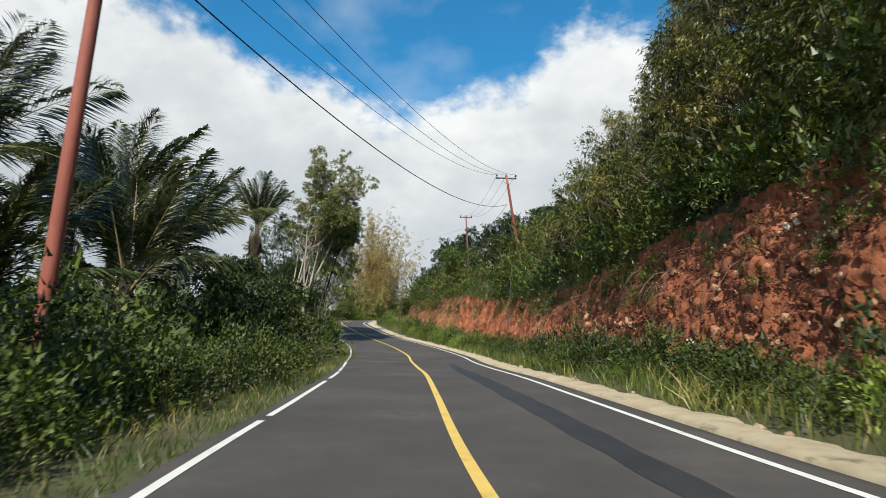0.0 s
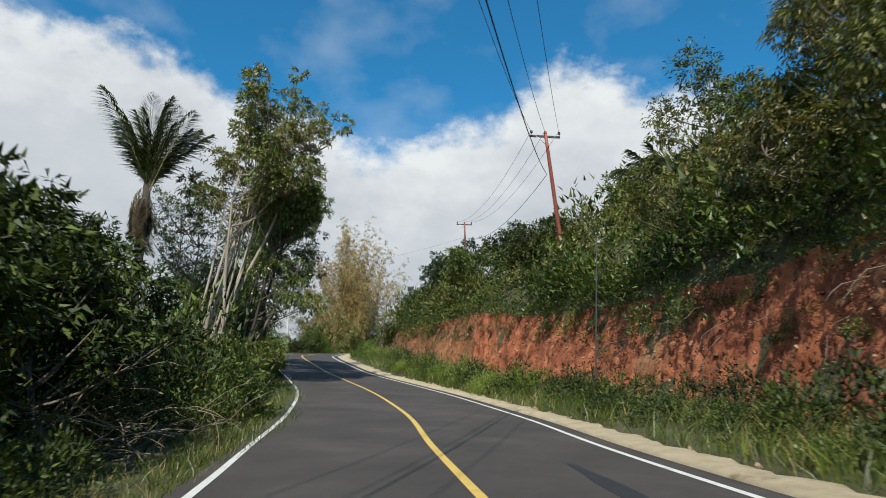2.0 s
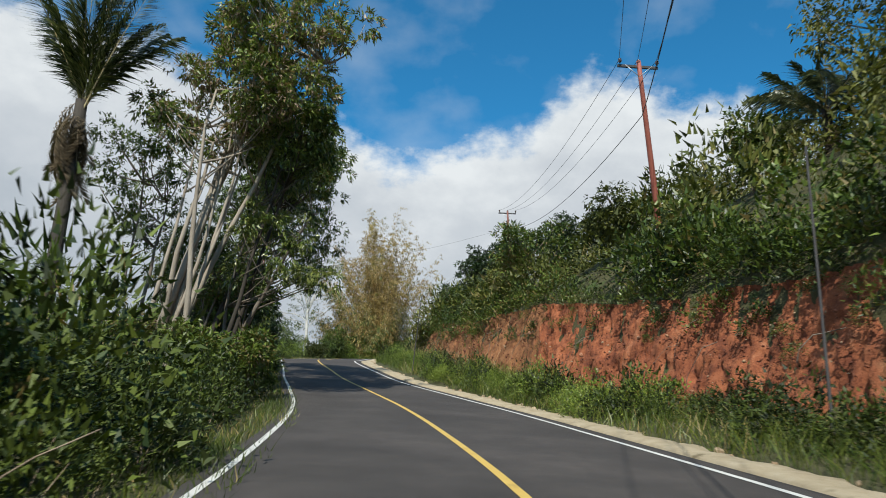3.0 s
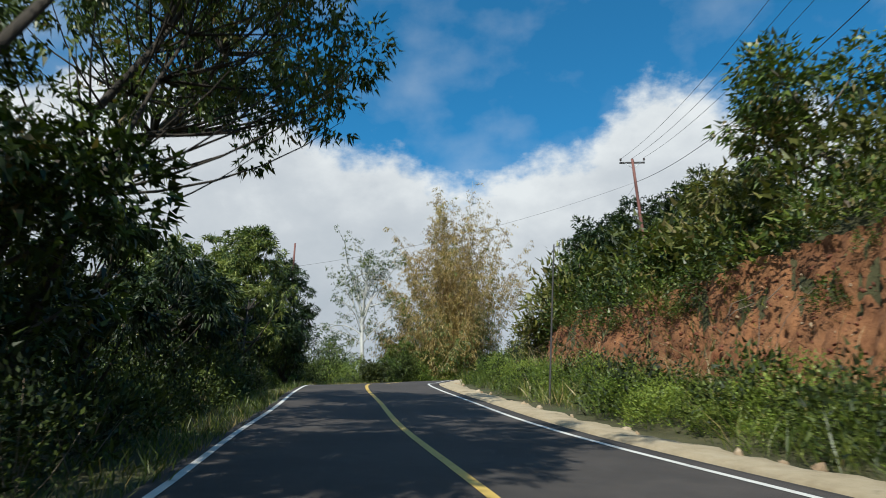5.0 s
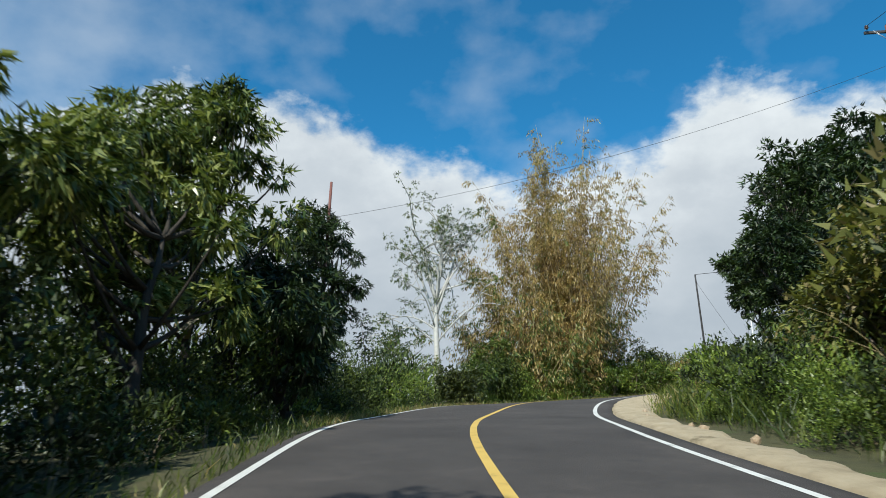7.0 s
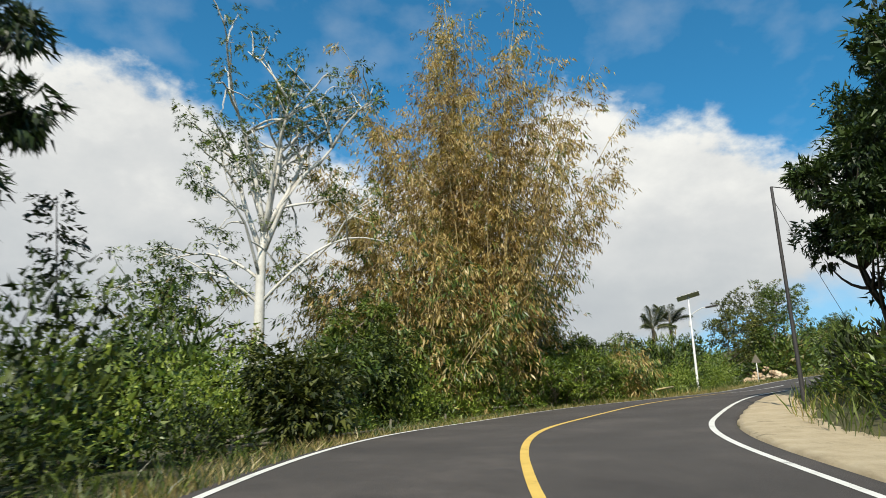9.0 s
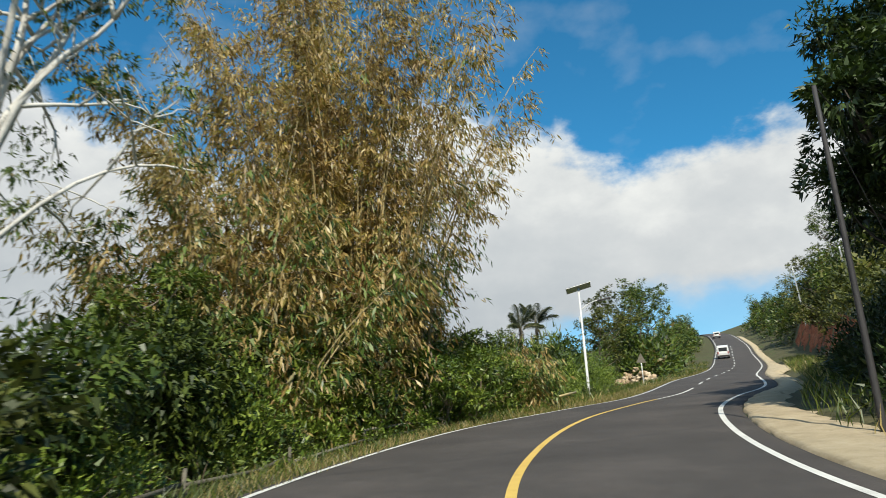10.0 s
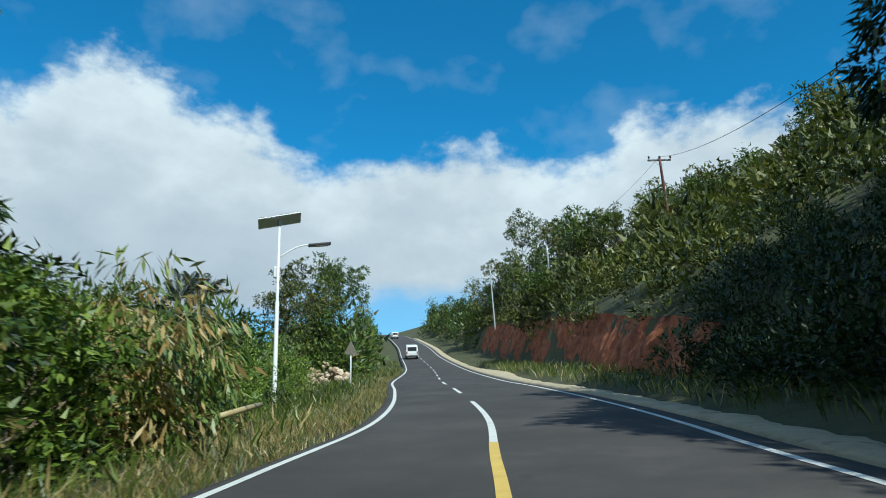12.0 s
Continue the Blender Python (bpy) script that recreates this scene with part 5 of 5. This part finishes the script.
for i, (x, y, h) in enumerate(((-12.4, 53.6, 2.7), (-10.4, 54.6, 2.2), (-14.4, 52.2, 2.9), (-9.2, 56.2, 1.8))):
    b = at(x, y)
    crowned_tree("tree", b, 206 + 50 * i, (x, y, b[2] + h * 0.72), (1.3, 1.3, h * 0.55), M_BARK_GREY, (L_TREE_DRY, L_TREE)[i % 2], "low bushy tree round the foot of the forked trunks", stems=2, trunk_r=0.05, masses=26, mass=0.5, leaves=4500)
palm(at(-14.9, 54.0), 211, 10.3, 5.3, "sugar palm with upright feathery fronds and dead skirt", dead=18, count=25, stiff=1.0, bend=0.12, upright=0.98)
palm(at(-8.3, 18.2), 216, 3.3, 4.6, "young sugar palm with upright fronds in the thicket", count=22, stiff=0.8, bend=0.08)
palm(at(-9.9, 14.4), 217, 2.6, 4.6, "young sugar palm with upright fronds in the thicket", count=20, stiff=0.8, bend=0.08)
palm(at(-11.4, 15.0), 212, 5.8, 4.8, "big sugar palm with long arching fronds", count=24)
palm(at(-12.4, 25.5), 213, 6.6, 5.4, "sugar palm with feathery fronds over the bushes", count=30)
palm(at(-12.0, 30.5), 214, 6.2, 5.2, "sugar palm rising from the thicket", count=28)
palm(at(-15.5, 28.0), 215, 7.0, 4.8, "sugar palm with dense dark crown", count=28)
# low mangoes and those past y 92 have shade painted by a darker leaf
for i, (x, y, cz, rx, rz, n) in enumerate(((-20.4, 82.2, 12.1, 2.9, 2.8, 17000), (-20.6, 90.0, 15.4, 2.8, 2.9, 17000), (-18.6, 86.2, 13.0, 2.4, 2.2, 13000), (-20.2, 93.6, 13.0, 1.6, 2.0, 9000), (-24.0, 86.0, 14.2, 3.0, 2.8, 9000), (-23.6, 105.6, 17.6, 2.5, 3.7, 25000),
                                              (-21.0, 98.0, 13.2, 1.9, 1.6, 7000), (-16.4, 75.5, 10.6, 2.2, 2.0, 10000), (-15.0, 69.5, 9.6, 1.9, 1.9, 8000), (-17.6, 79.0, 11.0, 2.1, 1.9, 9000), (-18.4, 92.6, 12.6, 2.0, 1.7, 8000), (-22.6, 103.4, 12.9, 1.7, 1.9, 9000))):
    crowned_tree("mango_tree", at(x, y), 221 + i, (x, y, cz), (rx, rx, rz), M_BARK_DARK, L_DARK_SHADED if y > 92 or cz < 11.5 else L_MANGO, "dense mango tree beside the road, shaded ones in a darker leaf colour", trunk_r=0.2, masses=int(n / 420), mass=0.72, leaves=n, leaf_len=0.25, leaf_wid=0.075, droop=0.65, group="mango trees")
for i, (x, y, h) in enumerate(((-27, 62, 9), (-24, 45, 8), (-30, 76, 9), (-19, 40, 7), (-13.5, 44, 5.0), (-13, 64, 6.0), (-12, 8, 6), (-15, 20, 6))):
    tree("tree", at(x, y), 231 + i, h, 0.14, M_BARK_GREY, L_TREE, "green tree in the thicket below the road", leaves=4800, mass=0.95, leaf_len=0.23, leaf_wid=0.10, first=0.25)
# the first four are unseen, added to shade the left verge
for i, (x, y, cz, rx, rz, n) in enumerate(((-9.0, -9.0, 6.0, 3.0, 3.4, 6000), (-9.6, -2.0, 6.4, 3.0, 3.4, 6000), (-6.0, -3.5, 6.6, 2.3, 2.4, 6000), (-7.4, 3.0, 7.0, 2.2, 2.2, 6000), (-7.6, 22.5, 3.5, 1.5, 1.6, 8000), (-7.5, 26.5, 3.9, 1.5, 1.6, 8000), (-7.6, 30.5, 4.3, 1.5, 1.7, 8000), (-7.8, 34.5, 4.6, 1.6, 1.7, 8000), (-10.2, 32.0, 5.4, 1.8, 1.8, 7000), (-9.2, 36.2, 5.2, 1.7, 1.6, 8000), (-9.2, 39.8, 5.4, 1.6, 1.5, 8000),
                                              (-13.2, 45.0, 8.2, 1.8, 1.7, 7000))):
    crowned_tree("tree", at(x, y), 501 + i, (x, y, cz), (rx, rx, rz), M_BARK_GREY, L_SHRUB if y > 12 else L_TREE, "bushy green tree in the roadside thicket, some added unseen for shade", trunk_r=0.11, masses=26, mass=0.72, leaves=n, leaf_len=0.17 if y > 12 else 0.28, leaf_wid=0.075 if y > 12 else 0.13)
plume(at(-21.8, 109.3), 239, 5.9)
palm(at(-24.6, 113.9), 218, 0.9, 3.2, "small palm with low feathery fronds above the bushes", count=12, dead=2, stiff=0.4)

# trees on the slope above the cutting
for i, (s, u, h) in enumerate(((12, 13, 6.5), (20, 12.5, 6.5), (29, 13.5, 7), (24, 17, 9), (37, 14, 6), (14, 18, 9), (46, 15, 5.5), (52, 17, 9.0), (58, 15.5, 4.5), (64, 13, 3.8), (71, 11.0, 6.5), (76, 11.0, 3.2), (80.5, 11, 2.6), (92.5, 8.8, 5.0), (89, 10.5, 3.4))):
    tree("tree", ground_at(s, u), 241 + i, h, 0.13, M_BARK_GREY, L_SLOPE if u > 11.6 and s < 40 else (L_TREE, L_HILL)[i % 2], "green tree on the slope above the cutting", leaves=5200, mass=1.1, leaf_len=0.25, leaf_wid=0.10, lift=0.03, first=0.2)

# unseen trees behind the start, added to throw shade along the slope
for i, (s, u, h) in enumerate(((-14, 11.0, 8.5), (-8.5, 12.5, 9), (-4, 10.5, 8), (0, 12.5, 8), (-1, 15, 10))):
    b = ground_at(s, u)
    crowned_tree("tree", b, 640 + i, (b[0] - 0.8, b[1], b[2] + h * 0.6), (3.0, 3.0, h * 0.38), M_BARK_GREY, L_SLOPE, "tall leafy tree added unseen to shade the slope above the cutting", trunk_r=0.16, masses=34, mass=0.95, leaves=9000, leaf_len=0.24, leaf_wid=0.10)
for i, (s, u, h) in enumerate(((36.5, 15.2, 8.6), (31.5, 14.6, 9.4), (26.5, 13.6, 9.8), (21, 12.4, 9.4), (42.5, 15.5, 7.0), (33, 16, 10.5), (16, 12.5, 9.5))):
    b = ground_at(s, u)
    crowned_tree("tree", b, 660 + i, (b[0] - 0.5, b[1], b[2] + h * 0.58), (2.6, 2.6, h * 0.42), M_BARK_GREY, L_SLOPE, "tall tree with drooping olive foliage high on the slope", stems=3, trunk_r=0.10, masses=46, mass=0.85, leaves=10500, leaf_len=0.24, leaf_wid=0.06, droop=0.8)
b = spot(12.3, 58.4)
palm(b, 219, 16.6 - b[2], 3.4, "palm rising from the scrub on the slope", count=16, dead=4, stiff=0.3)
for i, s in enumerate((9.0, 14.5, 19.0, 24.0, 28.5, 33.5, 38.5, 44.0)):
    foot, cut = (float(np.interp(s, BANK[:, 0], BANK[:, k])) for k in (1, 2))
    b, c = ground_at(s, foot + 2.6), ground_at(s + 0.3, foot + 1.5)
    crowned_tree("tree", b, 601 + i, (c[0] - 0.3, c[1], b[2] + 1.6 + 0.5 * (i % 3)), (1.9, 2.1, 1.6), M_BARK_GREY, (L_SLOPE, L_HILL)[i % 2], "leafy tree leaning out over the red cutting", stems=2, trunk_r=0.07, masses=30, mass=0.6, leaves=6000, leaf_len=0.165, leaf_wid=0.06, droop=0.6)

# ---------------------------------------------------------------- the bend
bamboo(at(-11.8, 128.2), 251, "huge clump of straw-brown drying bamboo beside the bend", 116, (16, 24), 1.1, True)
pole_foot = at(-11.4, 124.5)
bamboo_pole = tagged(new("bamboo_pole", tubes_mesh("bamboo_pole", [(np.linspace(0, 1, 9)[:, None] * (np.array([-10.6, 127.6, 30.5]) - pole_foot) + pole_foot + np.sin(np.linspace(0, 3.1, 9))[:, None] * [0.12, 0, 0], np.linspace(0.075, 0.03, 9))], M_CULM, 8)), "single tall straight straw-coloured bamboo stem before the clump", "bamboo pole")
white_barked_tree(at(-20.55, 119.6), 258, 13.8)
tree("tree", at(-23.4, 117.4), 253, 5.6, 0.08, M_BARK_GREY, L_TREE, "small tree with open drooping branches below the white trunk", lean=(0.12, 0.05), kids=(9, 4, 2), last=2, leaves=4200, mass=0.45, leaf_len=0.24, leaf_wid=0.08, spread=1.05, trunk_share=0.8, lift=0.02, first=0.35, crook=0.18, reach=0.8, droop=0.6)
bamboo(at(-15.6, 124.4), 257, "leaning flank of drying bamboo with brown leaves", 44, (6.5, 12), 0.72)
crowned_tree("tree", at(-17.0, 120.6), 254, (-17.2, 120.8, 15.6), (1.5, 1.5, 1.3), M_BARK_GREY, L_TREE, "small green tree between white trunk and bamboo", stems=2, trunk_r=0.08, masses=22, mass=0.55, leaves=5000, leaf_len=0.19, leaf_wid=0.07)
# grove in the dark leaf colour, which holds part of its shade
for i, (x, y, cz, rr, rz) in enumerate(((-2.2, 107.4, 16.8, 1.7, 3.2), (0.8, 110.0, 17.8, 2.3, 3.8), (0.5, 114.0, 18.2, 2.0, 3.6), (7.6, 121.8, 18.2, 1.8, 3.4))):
    crowned_tree("tree", at(x, y), 535 + i, (x, y, cz), (rr, rr, rz), M_BARK_DARK, L_DARK_SHADED, "leafy tree in the grove inside the bend, shade in its leaf colour", trunk_r=0.17, masses=36, mass=0.8, leaves=9000, leaf_len=0.26, leaf_wid=0.11)
crowned_tree("tree", at(-0.6, 114.6), 261, (-1.9, 114.6, 18.4), (1.5, 1.7, 2.6), M_BARK_DARK, L_DARK_SHADED, "leafy tree inside the bend, shade in its leaf colour", trunk_r=0.19, masses=40, mass=0.75, leaves=14000, leaf_len=0.22, leaf_wid=0.10)
for i, (x, y, r, hh) in enumerate(((-9.6, 125.4, 1.3, 1.6), (-12.2, 124.6, 1.5, 2.2), (-8.0, 127.2, 1.2, 1.5), (-6.9, 129.4, 1.3, 1.9), (-14.6, 124.0, 1.5, 2.4), (-8.6, 130.2, 1.5, 2.6), (-5.6, 131.4, 1.2, 1.8), (-10.4, 126.6, 1.3, 2.4))):
    b = at(x, y)
    crowned_tree("bush", b, 541 + i, (x, y, b[2] + hh * 0.75), (r, r, hh), M_TWIG, (L_SHRUB_YELLOW, L_TREE)[i % 2], "bushy green shrub round the foot of the bamboo", stems=3, trunk_r=0.04, masses=26, mass=0.42, leaves=3800, leaf_len=0.165, leaf_wid=0.072)
# bank trees, with shade put into the colour of their leaves
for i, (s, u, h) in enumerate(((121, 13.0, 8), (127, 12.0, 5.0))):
    tree("tree", ground_at(s, u), 271 + i, h, 0.18, M_BARK_DARK, L_DARK_SHADED, "tree on the bank with shade put into its leaf colour", leaves=9000, mass=1.25, leaf_len=0.26, leaf_wid=0.11, first=0.15)
# mostly out of view, added for their shadow on road, shoulder and bank
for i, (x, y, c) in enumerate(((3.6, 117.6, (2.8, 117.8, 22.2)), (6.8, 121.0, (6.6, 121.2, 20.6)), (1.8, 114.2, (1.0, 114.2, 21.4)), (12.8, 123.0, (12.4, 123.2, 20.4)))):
    crowned_tree("tree", at(x, y), 548 + i, c, (2.6, 2.8, 3.2), M_BARK_DARK, L_DARK_SHADED, "tall dark tree at the bend, added mainly to shade road and bank", trunk_r=0.18, masses=44, mass=0.95, leaves=13500, leaf_len=0.26, leaf_wid=0.09)
# unseen trees, added to cast shade on the bank past the bend
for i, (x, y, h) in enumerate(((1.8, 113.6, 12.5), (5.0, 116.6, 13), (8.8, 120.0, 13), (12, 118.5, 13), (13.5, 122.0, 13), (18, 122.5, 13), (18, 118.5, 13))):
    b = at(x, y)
    crowned_tree("tree", b, 521 + i, (x, y, b[2] + h * 0.62), (3.2, 3.2, h * 0.4), M_BARK_DARK, L_DARK_SHADED, "tall dark tree added unseen inside the bend for its shade", trunk_r=0.2, masses=30, mass=1.15, leaves=7000, leaf_len=0.34, leaf_wid=0.15)
for i, (x, y, h) in enumerate(((-17.2, 116.0, 3.6), (-16.0, 119.5, 4.2), (-22.0, 112.5, 3.4), (-17.2, 122.0, 4.6), (-15.2, 123.5, 4.8), (-17.6, 111.0, 2.6), (-24.6, 116.0, 4.6), (-6.0, 133.5, 5.0), (-3.5, 140.5, 6.0), (-0.5, 145.0, 5.5), (3.0, 149.5, 6.0), (-6.0, 140.0, 7.0), (8.0, 156.5, 5.5))):
    tree("tree", at(x, y), 280 + i, h, 0.11, M_BARK_DARK, (L_TREE, L_SHRUB, L_HILL)[i % 3], "small green tree among the bushes at the bend", leaves=5200, mass=0.85, leaf_len=0.22, leaf_wid=0.085, first=0.2, kids=(7, 3))
bamboo(at(-12.8, 126.4), 256, "low drying bamboo with drooping brown and green leaves", 34, (5.5, 9.5), 0.6)
bamboo(at(-4.4, 134.8), 255, "young bamboo with drooping green and straw-coloured leaves", 24, (3.2, 5.2), 0.42)
for i, (s, u, h) in enumerate(((192, 15, 11), (199, 18, 12), (206, 14, 11), (213, 19, 12), (221, 14, 11), (229, 17, 11), (238, 14, 10), (248, 13, 10))):
    tree("tree", ground_at(s, u), 360 + i, h, 0.2, M_BARK_GREY, (L_TREE, L_HILL)[i % 2], "tall tree at the top of the far cutting", leaves=2600, mass=1.6, leaf_len=0.42, leaf_wid=0.19, group="hillside trees", first=0.2)
for i, (x, y, top) in enumerate(((44.3, 167.0, 29.4), (46.0, 164.6, 31.0), (47.8, 161.9, 33.4), (50.2, 159.4, 36.8), (53.0, 157.0, 37.4), (56.0, 154.5, 39.6), (60, 150, 40.0), (62, 146, 39.6), (65, 142.5, 39.6), (68, 139, 39.2),
                                        (68.5, 193.5, 42.0), (71.4, 190.6, 49.6), (73.5, 187.0, 47.5), (74, 181.5, 46.5), (76.0, 177.5, 47.5), (79.0, 172.5, 48.0), (80, 166.5, 48.8), (57, 158, 40.5), (64, 155, 44.0))):
    b = at(x, y)
    rz = min(3.4, (top - b[2]) * 0.42)
    crowned_tree("tree", b, 561 + i, (x, y, top - rz), (2.8, 2.8, rz), M_BARK_GREY, (L_HILL, L_TREE)[i % 2], "tall tree on the skyline of the far hillside", trunk_r=0.16, masses=26, mass=0.95, leaves=3600, leaf_len=0.3, leaf_wid=0.14, group="hillside trees")
for i, (x, y, top) in enumerate(((28.0, 179.0, 32.6), (24.0, 176.0, 31.0), (33.0, 184.0, 34.0), (19.5, 171.0, 28.0))):
    b = at(x, y)
    crowned_tree("tree", b, 581 + i, (x, y, top - 3.6), (3.0, 3.0, 3.6), M_BARK_GREY, (L_TREE, L_HILL)[i % 2], "tall green tree behind the street lamp", trunk_r=0.16, masses=28, mass=0.9, leaves=5200, leaf_len=0.26, leaf_wid=0.12, group="trees along the straight")
for i in range(18):
    r = rng_of(290 + i)
    s, u = 150 + i * 4.5 + r.uniform(-3, 3), r.uniform(26, 48)
    tree("tree", ground_at(s, u), 300 + i, r.uniform(6.5, 10), 0.2, M_BARK_GREY, (L_HILL, L_TREE)[i % 2], "green tree on the crest of the far hillside", leaves=1900, mass=1.5, leaf_len=0.42, leaf_wid=0.20, group="hillside trees", first=0.2)
for i, (s, u, h) in enumerate(((168, -15, 7.0), (176, -15, 8.0), (186, -10, 8.0), (158, -14, 6.0), (196, -11, 8.0), (207, -10, 8.0), (222, -10, 8.0), (240, -10, 8), (262, -10, 9), (285, -9, 9), (305, -9, 9), (270, 11, 9), (290, 10, 9), (312, 10, 9))):
    tree("tree", ground_at(s, u), 330 + i, h, 0.2, M_BARK_GREY, L_TREE, "green tree beside the far straight", leaves=2600, mass=1.4, leaf_len=0.36, leaf_wid=0.16, group="trees along the straight", first=0.15)
for x, y, z in ((21.0, 193.0, 30.0), (16.0, 186.0, 28.0)):
    b = at(x, y)
    palm(b, 345 + int(x), z - b[2], 3.6, "distant palm over the trees", count=14, dead=3)

tree("tree", at(66.0, 143.5), 590, 8.2, 0.14, M_BARK_PALE, L_TREE, "open-crowned tree standing above the hillside scrub", kids=(9, 4, 3), last=2, leaves=2600, mass=0.5, leaf_len=0.3, leaf_wid=0.13, spread=1.0, trunk_share=0.8, first=0.45, crook=0.2, reach=0.7)

# ---------------------------------------------------------------- poles and wires
left_pole_top = np.array([-5.97, 11.25, 11.3])
utility_pole(left_pole_top, at(-7.6, 13.1), M_RED_POLE, "red-brown painted utility pole in the bushes", r=0.15, arm=1.9, arm_turn=0.1)
pole_a = np.array([6.3, 62.8, 21.3])
utility_pole(pole_a, spot(7.9, 66.2), M_RED_POLE, "tall reddish utility pole with crossarm above the cutting", r=0.14, arm=2.0, arm_turn=0.1)
pole_b = np.array([3.9, 107.0, 28.6])
utility_pole(pole_b, spot(4.5, 107.5), M_BROWN_POLE, "distant utility pole with crossarm on the crest", r=0.14, arm=2.0, arm_turn=0.1)
pole_c = np.array([-22.75, 105.4, 22.4])
utility_pole(pole_c, at(-23.3, 106.0), M_BROWN_POLE, "plain reddish pole behind the mango trees", r=0.09)
pole_d = np.array([-4.9, 113.6, 18.8])
utility_pole(pole_d, spot(-4.75, 113.9), M_DARK_POLE, "dark slim utility pole at the inside of the bend", r=0.054)
guy = spot(-1.9, 114.6)
cable(pole_d - [0, 0, 0.4], guy + np.array([0, 0, 0.1]), 0.03, 0.007, "thin guy wire from the slim pole to the ground")
pole_e = np.array([40.2, 148.0, 35.8])
utility_pole(pole_e, spot(43.0, 149.4), M_BROWN_POLE, "utility pole with crossarm on the far hillside", r=0.13, arm=1.9, arm_turn=-0.7)
for i, e in enumerate((-0.9, 0.0, 0.9)):
    cable(left_pole_top + [e, 0.1, 0.1], pole_a + [e, 0.1, 0.1], 1.6)
    cable(pole_a + [e, 0.1, 0.1], pole_b + [e, 0.1, 0.1], 1.5)
cable(left_pole_top - [0, 0, 1.6], pole_a - [0, 0, 2.9], 1.9, 0.02, "thick black insulated overhead cable")
cable(pole_a - [0, 0, 2.9], pole_b - [0, 0, 2.0], 1.6, 0.018, "thick black insulated overhead cable")
cable(pole_d, pole_e, 1.5, 0.014)
cable(pole_c - [0, 0, 1.9], pole_b - [0, 0, 2.0], 0.8, 0.009, "thin grey wire from the plain pole to the crest")
pole_f = np.array([52.1, 170.3, 35.6])
utility_pole(pole_f, spot(52.9, 170.7), M_STEEL, "pale utility pole with crossarm high on the hillside", r=0.11, arm=1.7, arm_turn=-0.7)
pole_g = np.array([61.8, 189.3, 38.4])
utility_pole(pole_g, spot(62.2, 189.2), M_STEEL, "pale bare pole far off on the hillside", r=0.10)
cable(pole_e, pole_f, 1.2, 0.012)
for a, b, lab in (((-4.41, 78.15, 12.8), (-4.95, 77.5, 0), "slim grey bamboo pole at the foot of the cutting"), ((5.11, 47.38, 9.94), (4.5, 46.7, 0), "slim grey bamboo pole against the cutting")):
    base = spot(b[0], b[1])
    utility_pole(np.array(a), base, M_DARK_POLE, lab, r=0.032)
cable((-4.41, 78.15, 12.7), pole_b - [0, 0, 2.2], 0.6, 0.01)
solar_lamp(at(4.3, 143.5), 22.4, radians(-25))
minibus(222.0, -1.3, "white minibus seen from behind on the far straight")
minibus(300.0, -1.3, "small white car far off on the climbing road", 0.85, "car")
rail_fence(109.5, 127, -5.5)
dead_branches(35.6, -6.1, 41)
pile_of_stones(23.0, 170.5)


def sign_post(x, y):
    """A thin white post with the bare back of a small road sign."""
    b = at(x, y)
    root = tagged(new("road_sign"), "thin white post with grey back of a small triangular sign", "road sign")
    root.location = b
    part("post", tubes_mesh("post", [(np.array([[0, 0, -0.3], [0.02, 0, 1.1], [0.03, 0.02, 2.3]]), np.array([0.04, 0.04, 0.04]))], M_WHITE_PAINT, 8), root)
    bm = bmesh.new()
    k = [(-0.42, 1.65), (0.42, 1.65), (0.0, 2.38)]
    f = [bm.verts.new((u, -0.05, z)) for u, z in k]
    g = [bm.verts.new((u, -0.062, z)) for u, z in k]
    bm.faces.new(f)
    bm.faces.new(g[::-1])
    for i in range(3):
        bm.faces.new((f[i], g[i], g[(i + 1) % 3], f[(i + 1) % 3]))
    bmesh.ops.recalc_face_normals(bm, faces=bm.faces)
    part("sign_plate", bm_mesh("sign_plate", bm, M_OLD_WOOD), root, "bare weathered back of the plate")


sign_post(11.9, 150.2)
log = tagged(new("log", tubes_mesh("log", [(np.array([[-2.3, 132.7, 14.88], [-1.6, 133.3, 15.02], [-0.9, 134.0, 15.15]]), np.array([0.05, 0.055, 0.05]))], M_CULM, 8)), "pale cut bamboo log lying in the grass", "log")

def straw_stalks(s0, s1, u0, u1, count, seed):
    """Tall dead cane stalks that arch out of the weeds."""
    rng = rng_of(seed)
    root = tagged(new("dry_cane"), "tall arching straw-coloured cane stalks below the cutting", "cane")
    for i in range(count):
        p = ground_at(rng.uniform(s0, s1), rng.uniform(u0, u1))
        a, h, o = rng.uniform(0, 6.28), rng.uniform(1.6, 2.8), rng.uniform(0.2, 1.5)
        k = np.linspace(0, 1, 8)[:, None]
        pts = p + np.array([0, 0, h]) * (k - 0.18 * k ** 3) + np.array([math.cos(a), math.sin(a), 0]) * o * k ** 2
        part("stalk", tubes_mesh("stalk", [(pts, 0.013 * (1 - 0.7 * k[:, 0]))], M_CULM, 4), root)


straw_stalks(66, 90, 6.4, 7.6, 26, 77)
build_grass()
build_roadside_shrubs()
build_undergrowth()
